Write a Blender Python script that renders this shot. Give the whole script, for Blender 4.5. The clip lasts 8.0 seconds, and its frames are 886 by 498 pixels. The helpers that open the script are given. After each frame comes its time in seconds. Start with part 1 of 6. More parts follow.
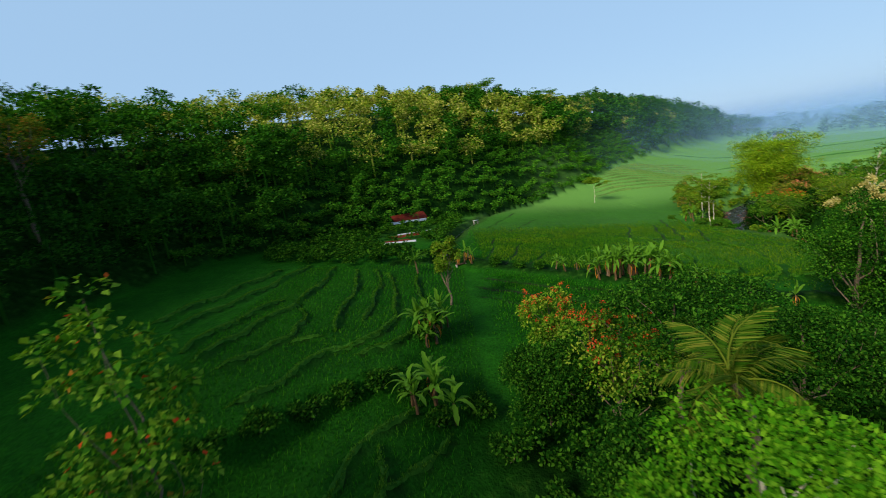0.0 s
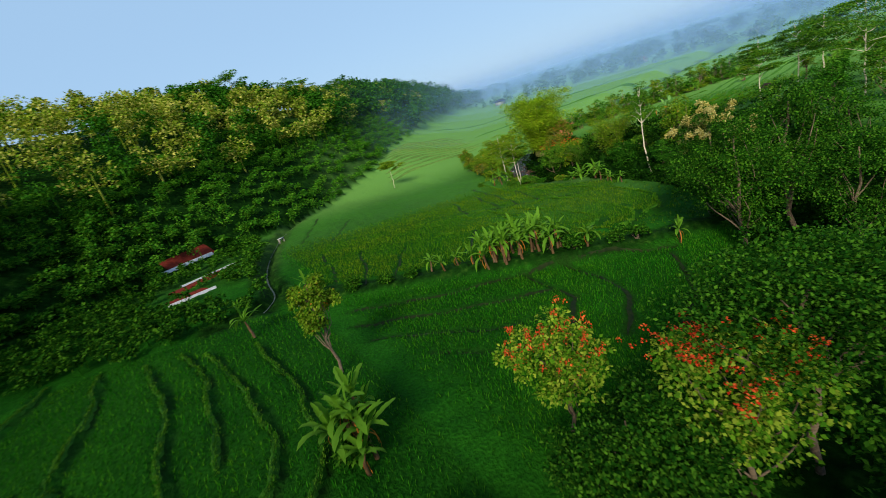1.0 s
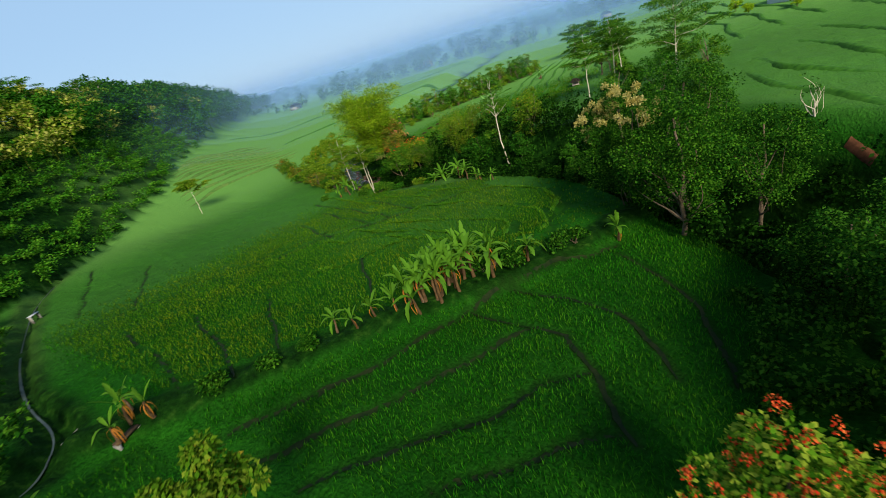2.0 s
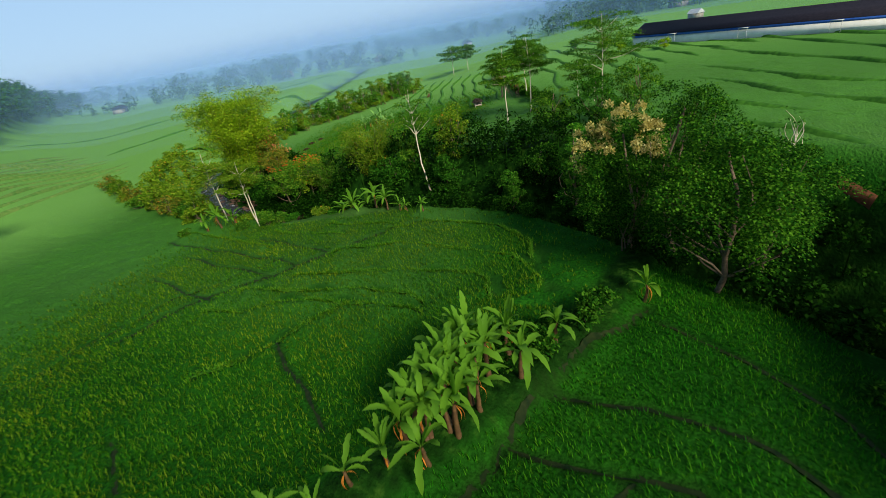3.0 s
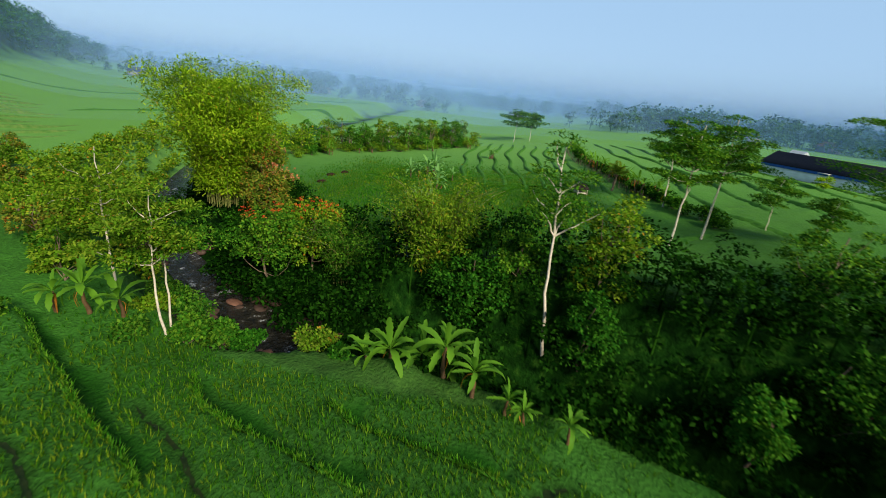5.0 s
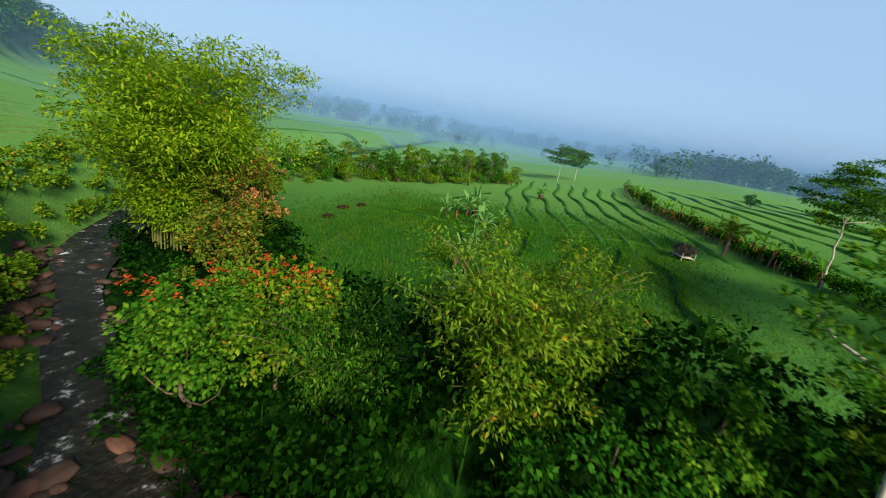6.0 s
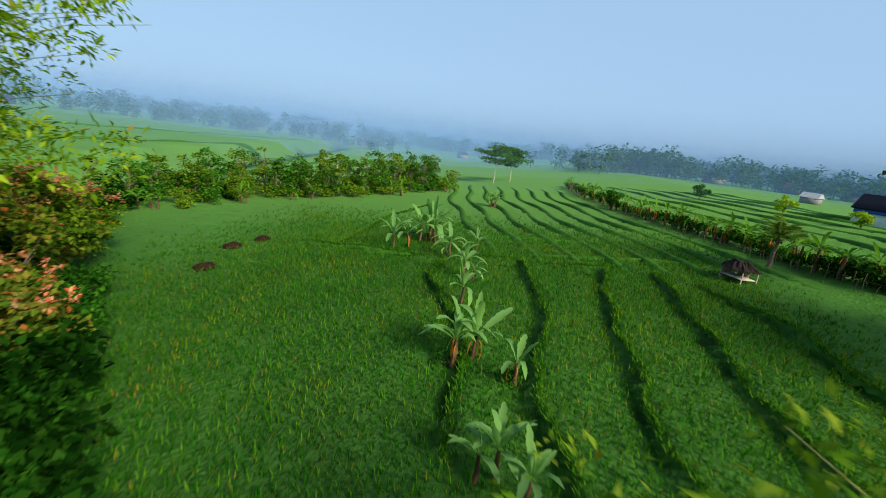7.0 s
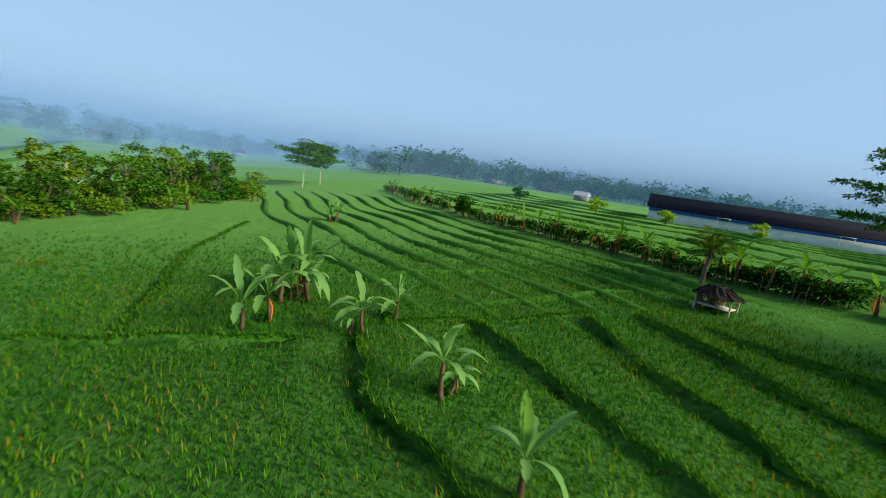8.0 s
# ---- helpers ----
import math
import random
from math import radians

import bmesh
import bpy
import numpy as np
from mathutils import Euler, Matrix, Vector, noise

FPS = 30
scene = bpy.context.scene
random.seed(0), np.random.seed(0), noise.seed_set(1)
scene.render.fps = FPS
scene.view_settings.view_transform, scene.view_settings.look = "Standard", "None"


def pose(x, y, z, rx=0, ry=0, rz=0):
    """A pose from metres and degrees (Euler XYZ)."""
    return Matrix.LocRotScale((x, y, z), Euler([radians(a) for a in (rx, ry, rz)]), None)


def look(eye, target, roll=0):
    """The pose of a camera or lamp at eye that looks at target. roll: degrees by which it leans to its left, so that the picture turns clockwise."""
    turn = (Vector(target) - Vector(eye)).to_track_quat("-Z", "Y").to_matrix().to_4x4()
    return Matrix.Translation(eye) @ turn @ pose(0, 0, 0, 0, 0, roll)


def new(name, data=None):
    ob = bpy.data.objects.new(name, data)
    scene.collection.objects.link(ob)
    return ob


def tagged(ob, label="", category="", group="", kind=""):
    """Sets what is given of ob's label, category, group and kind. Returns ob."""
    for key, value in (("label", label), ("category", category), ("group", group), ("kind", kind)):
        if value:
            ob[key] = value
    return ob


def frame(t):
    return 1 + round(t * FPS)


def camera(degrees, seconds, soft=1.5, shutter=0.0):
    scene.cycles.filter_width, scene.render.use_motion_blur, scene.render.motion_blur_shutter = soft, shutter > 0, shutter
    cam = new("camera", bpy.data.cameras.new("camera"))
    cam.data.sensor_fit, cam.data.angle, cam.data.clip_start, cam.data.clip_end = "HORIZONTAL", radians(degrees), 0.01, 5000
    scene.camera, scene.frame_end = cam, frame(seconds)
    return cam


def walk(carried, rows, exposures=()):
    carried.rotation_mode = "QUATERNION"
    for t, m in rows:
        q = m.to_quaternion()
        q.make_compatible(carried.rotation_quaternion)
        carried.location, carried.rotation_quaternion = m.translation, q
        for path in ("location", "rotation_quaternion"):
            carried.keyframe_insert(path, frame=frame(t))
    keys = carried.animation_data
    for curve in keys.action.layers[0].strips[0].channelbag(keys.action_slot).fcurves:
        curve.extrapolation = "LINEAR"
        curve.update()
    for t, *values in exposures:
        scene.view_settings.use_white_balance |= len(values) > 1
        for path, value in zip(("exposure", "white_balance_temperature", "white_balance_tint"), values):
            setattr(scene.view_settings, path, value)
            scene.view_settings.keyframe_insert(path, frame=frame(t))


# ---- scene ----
cam = camera(90.1, 8.0, soft=0.8, shutter=0.16)
PATH = [
    (0, (-0.048, -0.037, 20.012), (-0.099, 1.924, 19.62), -8.1),
    (0.5, (-3.544, 7.9, 20.117), (-3.11, 9.79, 19.628), -13.7),
    (0.8, (-4.833, 12.822, 20.305), (-4.141, 14.612, 19.739), -16.2),
    (1, (-5.175, 16.118, 20.388), (-4.329, 17.821, 19.77), -17.2),
    (1.2, (-5.183, 19.457, 20.469), (-4.198, 21.067, 19.806), -17.5),
    (1.5, (-5.07, 24.199, 20.686), (-3.885, 25.628, 19.944), -17.9),
    (1.7, (-4.677, 27.366, 20.724), (-3.381, 28.68, 19.954), -17.5),
    (2, (-3.234, 31.897, 20.757), (-1.815, 33.033, 19.922), -17.3),
    (2.2, (-1.992, 34.796, 20.732), (-0.501, 35.812, 19.868), -16.7),
    (3.3, (8.96, 49.099, 19.597), (10.689, 49.542, 18.696), -7.5),
    (3.5, (11.457, 51.251, 19.314), (13.206, 51.618, 18.415), -5.4),
    (4, (18.369, 56.317, 18.191), (20.148, 56.605, 17.323), -1.1),
    (4.5, (26.012, 60.867, 16.905), (27.808, 61.254, 16.115), 2.7),
    (5, (34.102, 65.12, 15.446), (35.904, 65.652, 14.761), 6.7),
    (5.2, (37.452, 66.922, 14.861), (39.248, 67.509, 14.205), 8.4),
    (6.3, (55.508, 76.348, 11.817), (57.33, 76.976, 11.284), 10.1),
    (6.5, (58.675, 78.14, 11.382), (60.523, 78.7, 10.86), 9.0),
    (6.6, (60.288, 79.035, 11.238), (62.149, 79.55, 10.718), 8.8),
    (7, (66.683, 82.641, 10.327), (68.602, 82.938, 9.849), 7.3),
    (7.5, (74.686, 87.02, 9.409), (76.639, 86.864, 9.007), 6.8),
    (8, (82.768, 90.856, 8.853), (84.63, 90.215, 8.506), 8.4),
]
# The camera's exposure and the light
walk_rows = [(t, look(eye, target, roll)) for t, eye, target, roll in PATH]
walk(cam, walk_rows, exposures=[(0.0, 0.42), (8.0, 0.42)])

SUN_AZ, SUN_EL = 222.0, 32.0     # degrees: compass direction the light comes from (0 = +y, clockwise), height
world = bpy.data.worlds.new("world")
scene.world = world
world.use_nodes = True
wn = world.node_tree.nodes
sky = wn.new("ShaderNodeTexSky")
sky.sky_type = "NISHITA"
sky.sun_disc = False
sky.sun_elevation = radians(SUN_EL)
sky.sun_rotation = radians(SUN_AZ)
sky.altitude = 200
sky.air_density, sky.dust_density, sky.ozone_density = 1.0, 0.6, 1.6
wn["Background"].inputs["Strength"].default_value = 0.106
haze = wn.new("ShaderNodeMix")          # thin high haze evens the clear sky out
haze.data_type = "RGBA"
haze.inputs[0].default_value = 0.72
haze.inputs[7].default_value = (2.75, 4.3, 6.2, 1)
sky_dir, sky_up, sky_mix = wn.new("ShaderNodeTexCoord"), wn.new("ShaderNodeSeparateXYZ"), wn.new("ShaderNodeMapRange")
world.node_tree.links.new(sky_dir.outputs["Generated"], sky_up.inputs[0])
world.node_tree.links.new(sky_up.outputs["Z"], sky_mix.inputs["Value"])
for sock, v in (("From Min", 0.38), ("From Max", 0.8), ("To Min", 0.86), ("To Max", 0.12)):
    sky_mix.inputs[sock].default_value = v
world.node_tree.links.new(sky_mix.outputs[0], haze.inputs[0])
world.node_tree.links.new(sky.outputs[0], haze.inputs[6])
world.node_tree.links.new(haze.outputs[2], wn["Background"].inputs["Color"])

sun_data = bpy.data.lights.new("sun", "SUN")
sun_data.energy, sun_data.angle, sun_data.color = 5.0, radians(18.0), (1.0, 0.9, 0.68)
sun = new("sun", sun_data)
az, el = radians(SUN_AZ), radians(SUN_EL)
sun_way = Vector((math.sin(az) * math.cos(el), math.cos(az) * math.cos(el), math.sin(el)))
sun.matrix_world = look(tuple(sun_way * 200), (0, 0, 0))


# ---- materials
def mat(name):
    m = bpy.data.materials.new(name)
    m.use_nodes = True
    return m, m.node_tree.nodes, m.node_tree.links, m.node_tree.nodes["Principled BSDF"]


def ramp(nodes, stops):
    r = nodes.new("ShaderNodeValToRGB")
    el_ = r.color_ramp.elements
    while len(el_) < len(stops):
        el_.new(0.5)
    for e, (p, c) in zip(el_, stops):
        e.position, e.color = p, (*c, 1)
    return r


def noise_tex(nodes, links, scale, detail=4.0, coord="Object", rough=0.55):
    tc = nodes.new("ShaderNodeTexCoord")
    n = nodes.new("ShaderNodeTexNoise")
    n.inputs["Scale"].default_value = scale
    n.inputs["Detail"].default_value = detail
    n.inputs["Roughness"].default_value = rough
    links.new(tc.outputs[coord], n.inputs["Vector"])
    return n


def mixc(nodes, links, fac, a, b, blend="MIX"):
    m = nodes.new("ShaderNodeMix")
    m.data_type, m.blend_type = "RGBA", blend
    for sock, v in ((m.inputs[0], fac), (m.inputs[6], a), (m.inputs[7], b)):
        if isinstance(v, (int, float)):
            sock.default_value = v
        elif isinstance(v, tuple):
            sock.default_value = (*v, 1)
        else:
            links.new(v, sock)
    return m.outputs[2]


def bump(nodes, links, height, strength, dist, bsdf):
    b = nodes.new("ShaderNodeBump")
    b.inputs["Strength"].default_value, b.inputs["Distance"].default_value = strength, dist
    links.new(height, b.inputs["Height"])
    links.new(b.outputs[0], bsdf.inputs["Normal"])


def leaf_material(name, dark, mid, light, rough=0.5, glow=0.25, accent=None, accent_at=0.93, ripe=0.0, shine=0.01):
    """Foliage: leaf colour varies from leaf to leaf and, slowly, over the crown; light passes through in part."""
    m, n, l, b = mat(name)
    geo = n.new("ShaderNodeNewGeometry")
    stops = [(0.0, dark), (0.5, mid), (0.88, light)]
    if accent:
        stops += [(accent_at, light), (min(accent_at + 0.02, 1.0), accent)]
    r = ramp(n, stops)
    l.new(geo.outputs["Random Per Island"], r.inputs[0])
    big = noise_tex(n, l, 0.35, 2.0)
    info = n.new("ShaderNodeObjectInfo")
    shade = ramp(n, [(0.3, (0.66, 0.78, 0.8)), (0.7, (1.12, 1.16, 0.9))])
    l.new(big.outputs[0], shade.inputs[0])
    c1 = mixc(n, l, 0.8, r.outputs[0], shade.outputs[0], "MULTIPLY")
    vary = ramp(n, [(0.0, (0.78, 0.86, 0.9)), (1.0, (1.08, 1.1, 0.9))])
    l.new(info.outputs["Random"], vary.inputs[0])
    c2 = mixc(n, l, 0.8, c1, vary.outputs[0], "MULTIPLY")
    if ripe:
        patch = noise_tex(n, l, 0.16, 4.0)
        where = ramp(n, [(0.42, (0, 0, 0)), (0.62, (ripe, ripe, ripe))])
        l.new(patch.outputs[0], where.inputs[0])
        c2 = mixc(n, l, where.outputs[0], c2, mixc(n, l, 1.0, c2, (2.2, 1.12, 0.9), "MULTIPLY"))
    l.new(c2, b.inputs["Base Color"])
    b.inputs["Roughness"].default_value = rough
    b.inputs["Specular IOR Level"].default_value = shine
    tr = n.new("ShaderNodeBsdfTranslucent")
    l.new(mixc(n, l, 1.0, c2, (1.5, 1.5, 0.7), "MULTIPLY"), tr.inputs["Color"])
    mx = n.new("ShaderNodeMixShader")
    mx.inputs[0].default_value = glow
    l.new(b.outputs[0], mx.inputs[1])
    l.new(tr.outputs[0], mx.inputs[2])
    l.new(mx.outputs[0], n["Material Output"].inputs["Surface"])
    return m


def bark_material(name, a, b_, scale=6.0, rough=0.85):
    m, n, l, b = mat(name)
    t = noise_tex(n, l, scale, 6.0)
    r = ramp(n, [(0.3, a), (0.7, b_)])
    l.new(t.outputs[0], r.inputs[0])
    l.new(r.outputs[0], b.inputs["Base Color"])
    b.inputs["Roughness"].default_value = rough
    bump(n, l, t.outputs[0], 0.6, 0.03, b)
    return m


def plain_material(name, a, b_, scale=2.0, rough=0.7, metal=0.0, bumps=0.2):
    m, n, l, b = mat(name)
    t = noise_tex(n, l, scale, 6.0)
    r = ramp(n, [(0.3, a), (0.7, b_)])
    l.new(t.outputs[0], r.inputs[0])
    l.new(r.outputs[0], b.inputs["Base Color"])
    b.inputs["Roughness"].default_value, b.inputs["Metallic"].default_value = rough, metal
    b.inputs["Specular IOR Level"].default_value = 0.5 if rough < 0.6 else 0.1
    if "stone" in name:
        info = n.new("ShaderNodeObjectInfo")
        tone = ramp(n, [(0.0, (0.45, 0.42, 0.42)), (0.6, (1.0, 0.95, 0.95)), (1.0, (1.7, 1.25, 1.1))])
        l.new(info.outputs["Random"], tone.inputs[0])
        l.new(mixc(n, l, 1.0, r.outputs[0], tone.outputs[0], "MULTIPLY"), b.inputs["Base Color"])
    bump(n, l, t.outputs[0], bumps, 0.02, b)
    return m


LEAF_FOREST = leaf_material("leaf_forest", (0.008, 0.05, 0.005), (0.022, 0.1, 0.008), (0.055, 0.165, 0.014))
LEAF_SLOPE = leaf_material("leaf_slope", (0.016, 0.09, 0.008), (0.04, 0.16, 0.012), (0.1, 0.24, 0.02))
# teak yellow-green, brightened so that the crest's sunlight is in the colour
LEAF_TEAK_SUNLIT = leaf_material("leaf_teak_sunlit", (0.08, 0.17, 0.01), (0.2, 0.25, 0.03), (0.4, 0.36, 0.11))
LEAF_DARK = leaf_material("leaf_dark", (0.006, 0.034, 0.003), (0.015, 0.074, 0.006), (0.07, 0.18, 0.015))
LEAF_BAMBOO = leaf_material("leaf_bamboo", (0.1, 0.22, 0.008), (0.23, 0.35, 0.012), (0.36, 0.45, 0.03), glow=0.4, accent=(0.45, 0.22, 0.02), accent_at=0.975)
LEAF_ALBIZIA = leaf_material("leaf_albizia", (0.02, 0.09, 0.008), (0.045, 0.14, 0.012), (0.12, 0.22, 0.02))
LEAF_AUTUMN = leaf_material("leaf_autumn", (0.06, 0.13, 0.012), (0.14, 0.19, 0.02), (0.28, 0.21, 0.03), accent=(0.45, 0.13, 0.03), accent_at=0.93)
LEAF_CORAL = leaf_material("leaf_coral", (0.03, 0.12, 0.006), (0.11, 0.24, 0.014), (0.3, 0.36, 0.04))
PETAL_RED = leaf_material("petal_red", (0.45, 0.02, 0.01), (0.7, 0.05, 0.02), (0.8, 0.16, 0.05))
PETAL_SALMON = leaf_material("petal_salmon", (0.5, 0.10, 0.05), (0.65, 0.20, 0.10), (0.7, 0.35, 0.22))
PETAL_CREAM = leaf_material("petal_cream", (0.34, 0.25, 0.08), (0.46, 0.36, 0.14), (0.58, 0.48, 0.24))
LEAF_BANANA = leaf_material("leaf_banana", (0.035, 0.13, 0.008), (0.09, 0.23, 0.016), (0.22, 0.35, 0.05), rough=0.5, glow=0.4, shine=0.05)
# paler, bluer banana leaf: the sheen of the sky is put into the colour
LEAF_BANANA_SKYLIT = leaf_material("leaf_banana_skylit", (0.07, 0.2, 0.04), (0.16, 0.33, 0.09), (0.32, 0.48, 0.2), rough=0.5, glow=0.4, shine=0.05)
LEAF_DEAD = leaf_material("leaf_dead", (0.28, 0.07, 0.02), (0.5, 0.15, 0.03), (0.58, 0.27, 0.07), rough=0.8)
LEAF_PALM = leaf_material("leaf_palm", (0.03, 0.10, 0.006), (0.08, 0.15, 0.012), (0.22, 0.23, 0.03))
LEAF_RICE = leaf_material("leaf_rice", (0.005, 0.072, 0.003), (0.014, 0.135, 0.005), (0.05, 0.205, 0.01), rough=0.6, glow=0.3, ripe=0.5)
LEAF_OLIVE_RICE = leaf_material("leaf_olive_rice", (0.011, 0.068, 0.003), (0.03, 0.124, 0.005), (0.09, 0.186, 0.012), rough=0.6, glow=0.3, ripe=0.55)
LEAF_LIME = leaf_material("leaf_lime", (0.04, 0.17, 0.006), (0.09, 0.27, 0.01), (0.18, 0.36, 0.02), glow=0.35)
LEAF_FEATHER = leaf_material("leaf_feather", (0.06, 0.15, 0.007), (0.115, 0.21, 0.012), (0.21, 0.27, 0.025), accent=(0.4, 0.16, 0.02), accent_at=0.975)
LEAF_RIPE_RICE = leaf_material("leaf_ripe_rice", (0.007, 0.07, 0.003), (0.02, 0.125, 0.005), (0.075, 0.195, 0.012), rough=0.6, glow=0.3, accent=(0.15, 0.14, 0.025), accent_at=0.95, ripe=0.65)
# near-black leaves: the deep shade of the gorge is put into their colour
LEAF_THICKET_SHADED = leaf_material("leaf_thicket_shaded", (0.0025, 0.014, 0.0015), (0.005, 0.027, 0.002), (0.02, 0.07, 0.007))
# far belts: distance haze is mixed into the leaf colour as blue and lightness
LEAF_FAR_HAZED = leaf_material("leaf_far_hazed", (0.022, 0.075, 0.03), (0.04, 0.105, 0.04), (0.07, 0.135, 0.05))
BARK = bark_material("bark", (0.07, 0.05, 0.035), (0.20, 0.15, 0.10))
BARK_PALE = bark_material("bark_pale", (0.36, 0.31, 0.24), (0.62, 0.57, 0.48), 4.0)
STEM_BANANA = bark_material("stem_banana", (0.05, 0.026, 0.012), (0.13, 0.075, 0.03), 3.0, 0.6)
MUD = plain_material("mud", (0.05, 0.032, 0.018), (0.11, 0.075, 0.045), 3.0, 0.8)
CONCRETE = plain_material("concrete", (0.16, 0.155, 0.145), (0.30, 0.29, 0.27), 2.5, 0.85)
PLASTER = plain_material("plaster", (0.62, 0.64, 0.66), (0.78, 0.79, 0.80), 0.6, 0.8)
BLUE_PAINT = plain_material("blue_paint", (0.02, 0.08, 0.42), (0.04, 0.13, 0.55), 1.0, 0.6)
ROOF_TILE = plain_material("roof_tile", (0.006, 0.006, 0.011), (0.016, 0.014, 0.022), 2.0, 0.75)
TIN = plain_material("tin_roof", (0.28, 0.31, 0.35), (0.42, 0.45, 0.49), 1.0, 0.6, 0.0)
THATCH = plain_material("thatch", (0.012, 0.01, 0.009), (0.035, 0.028, 0.022), 9.0, 0.9, 0.0, 0.8)
SHEET_WHITE = plain_material("plastic_sheet_white", (0.42, 0.45, 0.50), (0.6, 0.62, 0.66), 3.0, 0.4)
RED_SOIL = plain_material("red_soil", (0.12, 0.016, 0.01), (0.2, 0.03, 0.018), 1.5, 0.9, 0.0, 0.6)
BROWN_SOIL = plain_material("brown_soil", (0.05, 0.022, 0.01), (0.12, 0.05, 0.025), 2.0, 0.9, 0.0, 0.7)
STONE = plain_material("river_stone", (0.03, 0.02, 0.016), (0.11, 0.075, 0.06), 1.2, 0.7, 0.0, 0.5)


def rice_ground_material():
    """Rice land seen from above: green stands, ripening patches, rows of tufts, wet mud with furrow shade painted in
    where the attribute 'bare' says so, rough grass with the shade of the growth painted in where 'wild' says so."""
    m, n, l, b = mat("rice_land")
    big = noise_tex(n, l, 0.05, 3.0)
    mid = noise_tex(n, l, 0.6, 5.0)
    fine = noise_tex(n, l, 5.0, 3.0)
    c_big = ramp(n, [(0.35, (0.007, 0.06, 0.004)), (0.6, (0.015, 0.096, 0.006))])
    l.new(big.outputs[0], c_big.inputs[0])
    c_mid = ramp(n, [(0.3, (0.7, 0.85, 0.8)), (0.72, (1.2, 1.2, 1.0))])
    l.new(mid.outputs[0], c_mid.inputs[0])
    col = mixc(n, l, 1.0, c_big.outputs[0], c_mid.outputs[0], "MULTIPLY")
    c_fine = ramp(n, [(0.35, (0.5, 0.55, 0.5)), (0.65, (1.35, 1.3, 1.2))])
    l.new(fine.outputs[0], c_fine.inputs[0])
    col = mixc(n, l, 0.8, col, c_fine.outputs[0], "MULTIPLY")
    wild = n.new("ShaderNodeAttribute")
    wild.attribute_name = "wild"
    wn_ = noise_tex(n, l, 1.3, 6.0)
    # near black: shade under gorge and wood growth is put into this ground colour
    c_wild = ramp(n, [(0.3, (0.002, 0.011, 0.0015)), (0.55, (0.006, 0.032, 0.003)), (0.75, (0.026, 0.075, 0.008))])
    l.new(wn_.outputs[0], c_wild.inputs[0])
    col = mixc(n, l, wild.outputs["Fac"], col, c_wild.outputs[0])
    # paler green for dry or ripe stands, and for haze painted on far fields
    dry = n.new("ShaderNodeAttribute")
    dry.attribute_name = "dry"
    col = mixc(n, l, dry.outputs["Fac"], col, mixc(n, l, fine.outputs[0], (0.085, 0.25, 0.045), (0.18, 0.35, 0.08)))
    # grass at the toe of a step, darkened: the step's shadow is in its colour
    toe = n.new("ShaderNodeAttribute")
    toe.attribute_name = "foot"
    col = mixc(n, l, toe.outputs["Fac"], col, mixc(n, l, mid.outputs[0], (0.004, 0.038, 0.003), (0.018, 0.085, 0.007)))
    # darker ground under rice: shade between the plants is put into the colour
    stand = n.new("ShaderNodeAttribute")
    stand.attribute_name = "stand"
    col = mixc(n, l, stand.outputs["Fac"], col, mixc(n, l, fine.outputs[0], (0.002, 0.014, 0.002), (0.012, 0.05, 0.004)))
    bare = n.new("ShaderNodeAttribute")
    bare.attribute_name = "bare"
    # furrow mud as near-black green, which holds the shade of the gap
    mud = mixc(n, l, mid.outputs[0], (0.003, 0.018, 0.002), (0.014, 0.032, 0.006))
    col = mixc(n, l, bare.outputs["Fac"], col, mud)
    l.new(col, b.inputs["Base Color"])
    b.inputs["Roughness"].default_value = 0.75
    b.inputs["Specular IOR Level"].default_value = 0.02
    bump(n, l, fine.outputs[0], 1.0, 0.15, b)
    return m


RICE_LAND = rice_ground_material()


def water_material():
    m, n, l, b = mat("river_water")
    t = noise_tex(n, l, 2.6, 6.0)
    foam = noise_tex(n, l, 0.8, 7.0, rough=0.7)
    r = ramp(n, [(0.35, (0.006, 0.007, 0.006)), (0.55, (0.022, 0.02, 0.014)), (0.6, (0.05, 0.05, 0.045)), (0.68, (0.55, 0.58, 0.62))])
    l.new(foam.outputs[0], r.inputs[0])
    l.new(r.outputs[0], b.inputs["Base Color"])
    b.inputs["Roughness"].default_value = 0.16
    b.inputs["Specular IOR Level"].default_value = 0.22
    bump(n, l, t.outputs[0], 0.9, 0.35, b)
    return m


WATER = water_material()
STREAM_WATER = plain_material("stream_water", (0.02, 0.03, 0.025), (0.07, 0.09, 0.09), 1.0, 0.4, 0.0, 0.1)

# ---- lie of the land
# <terrain>
RIVER = [(330, 200), (150, 156), (104, 138), (76, 118.5), (67.5, 104.5), (60.8, 92), (57.5, 82), (59, 72), (58, 62), (55.5, 52), (48.5, 41.5), (39.5, 31), (31, 23), (25, 8), (22, -40), (30, -140)]
# the first points carry an unseen hill, added to shade the left terraces
FOOT = [(-10, -170), (-30, -75), (-46, -25), (-47, 10), (-42, 40), (-37, 68), (-26, 80), (-12, 95), (2, 110), (14, 121), (28, 138), (52, 162), (86, 212), (150, 282), (200, 345), (300, 450), (420, 560)]
STRIP = [(-2, 66), (3, 63), (12, 57), (20, 51), (27, 46), (40, 40)]
BANK_STEP = [(-24, 6), (-15.5, 19.3), (-10.6, 27.6), (-5.5, 31), (-2.6, 38), (0, 52)]
STREAM = [(-8, 63.4), (-4.2, 64.2), (-1.3, 68), (-1.3, 77), (0.8, 88), (3.6, 98), (8, 112), (20, 133), (58, 190)]


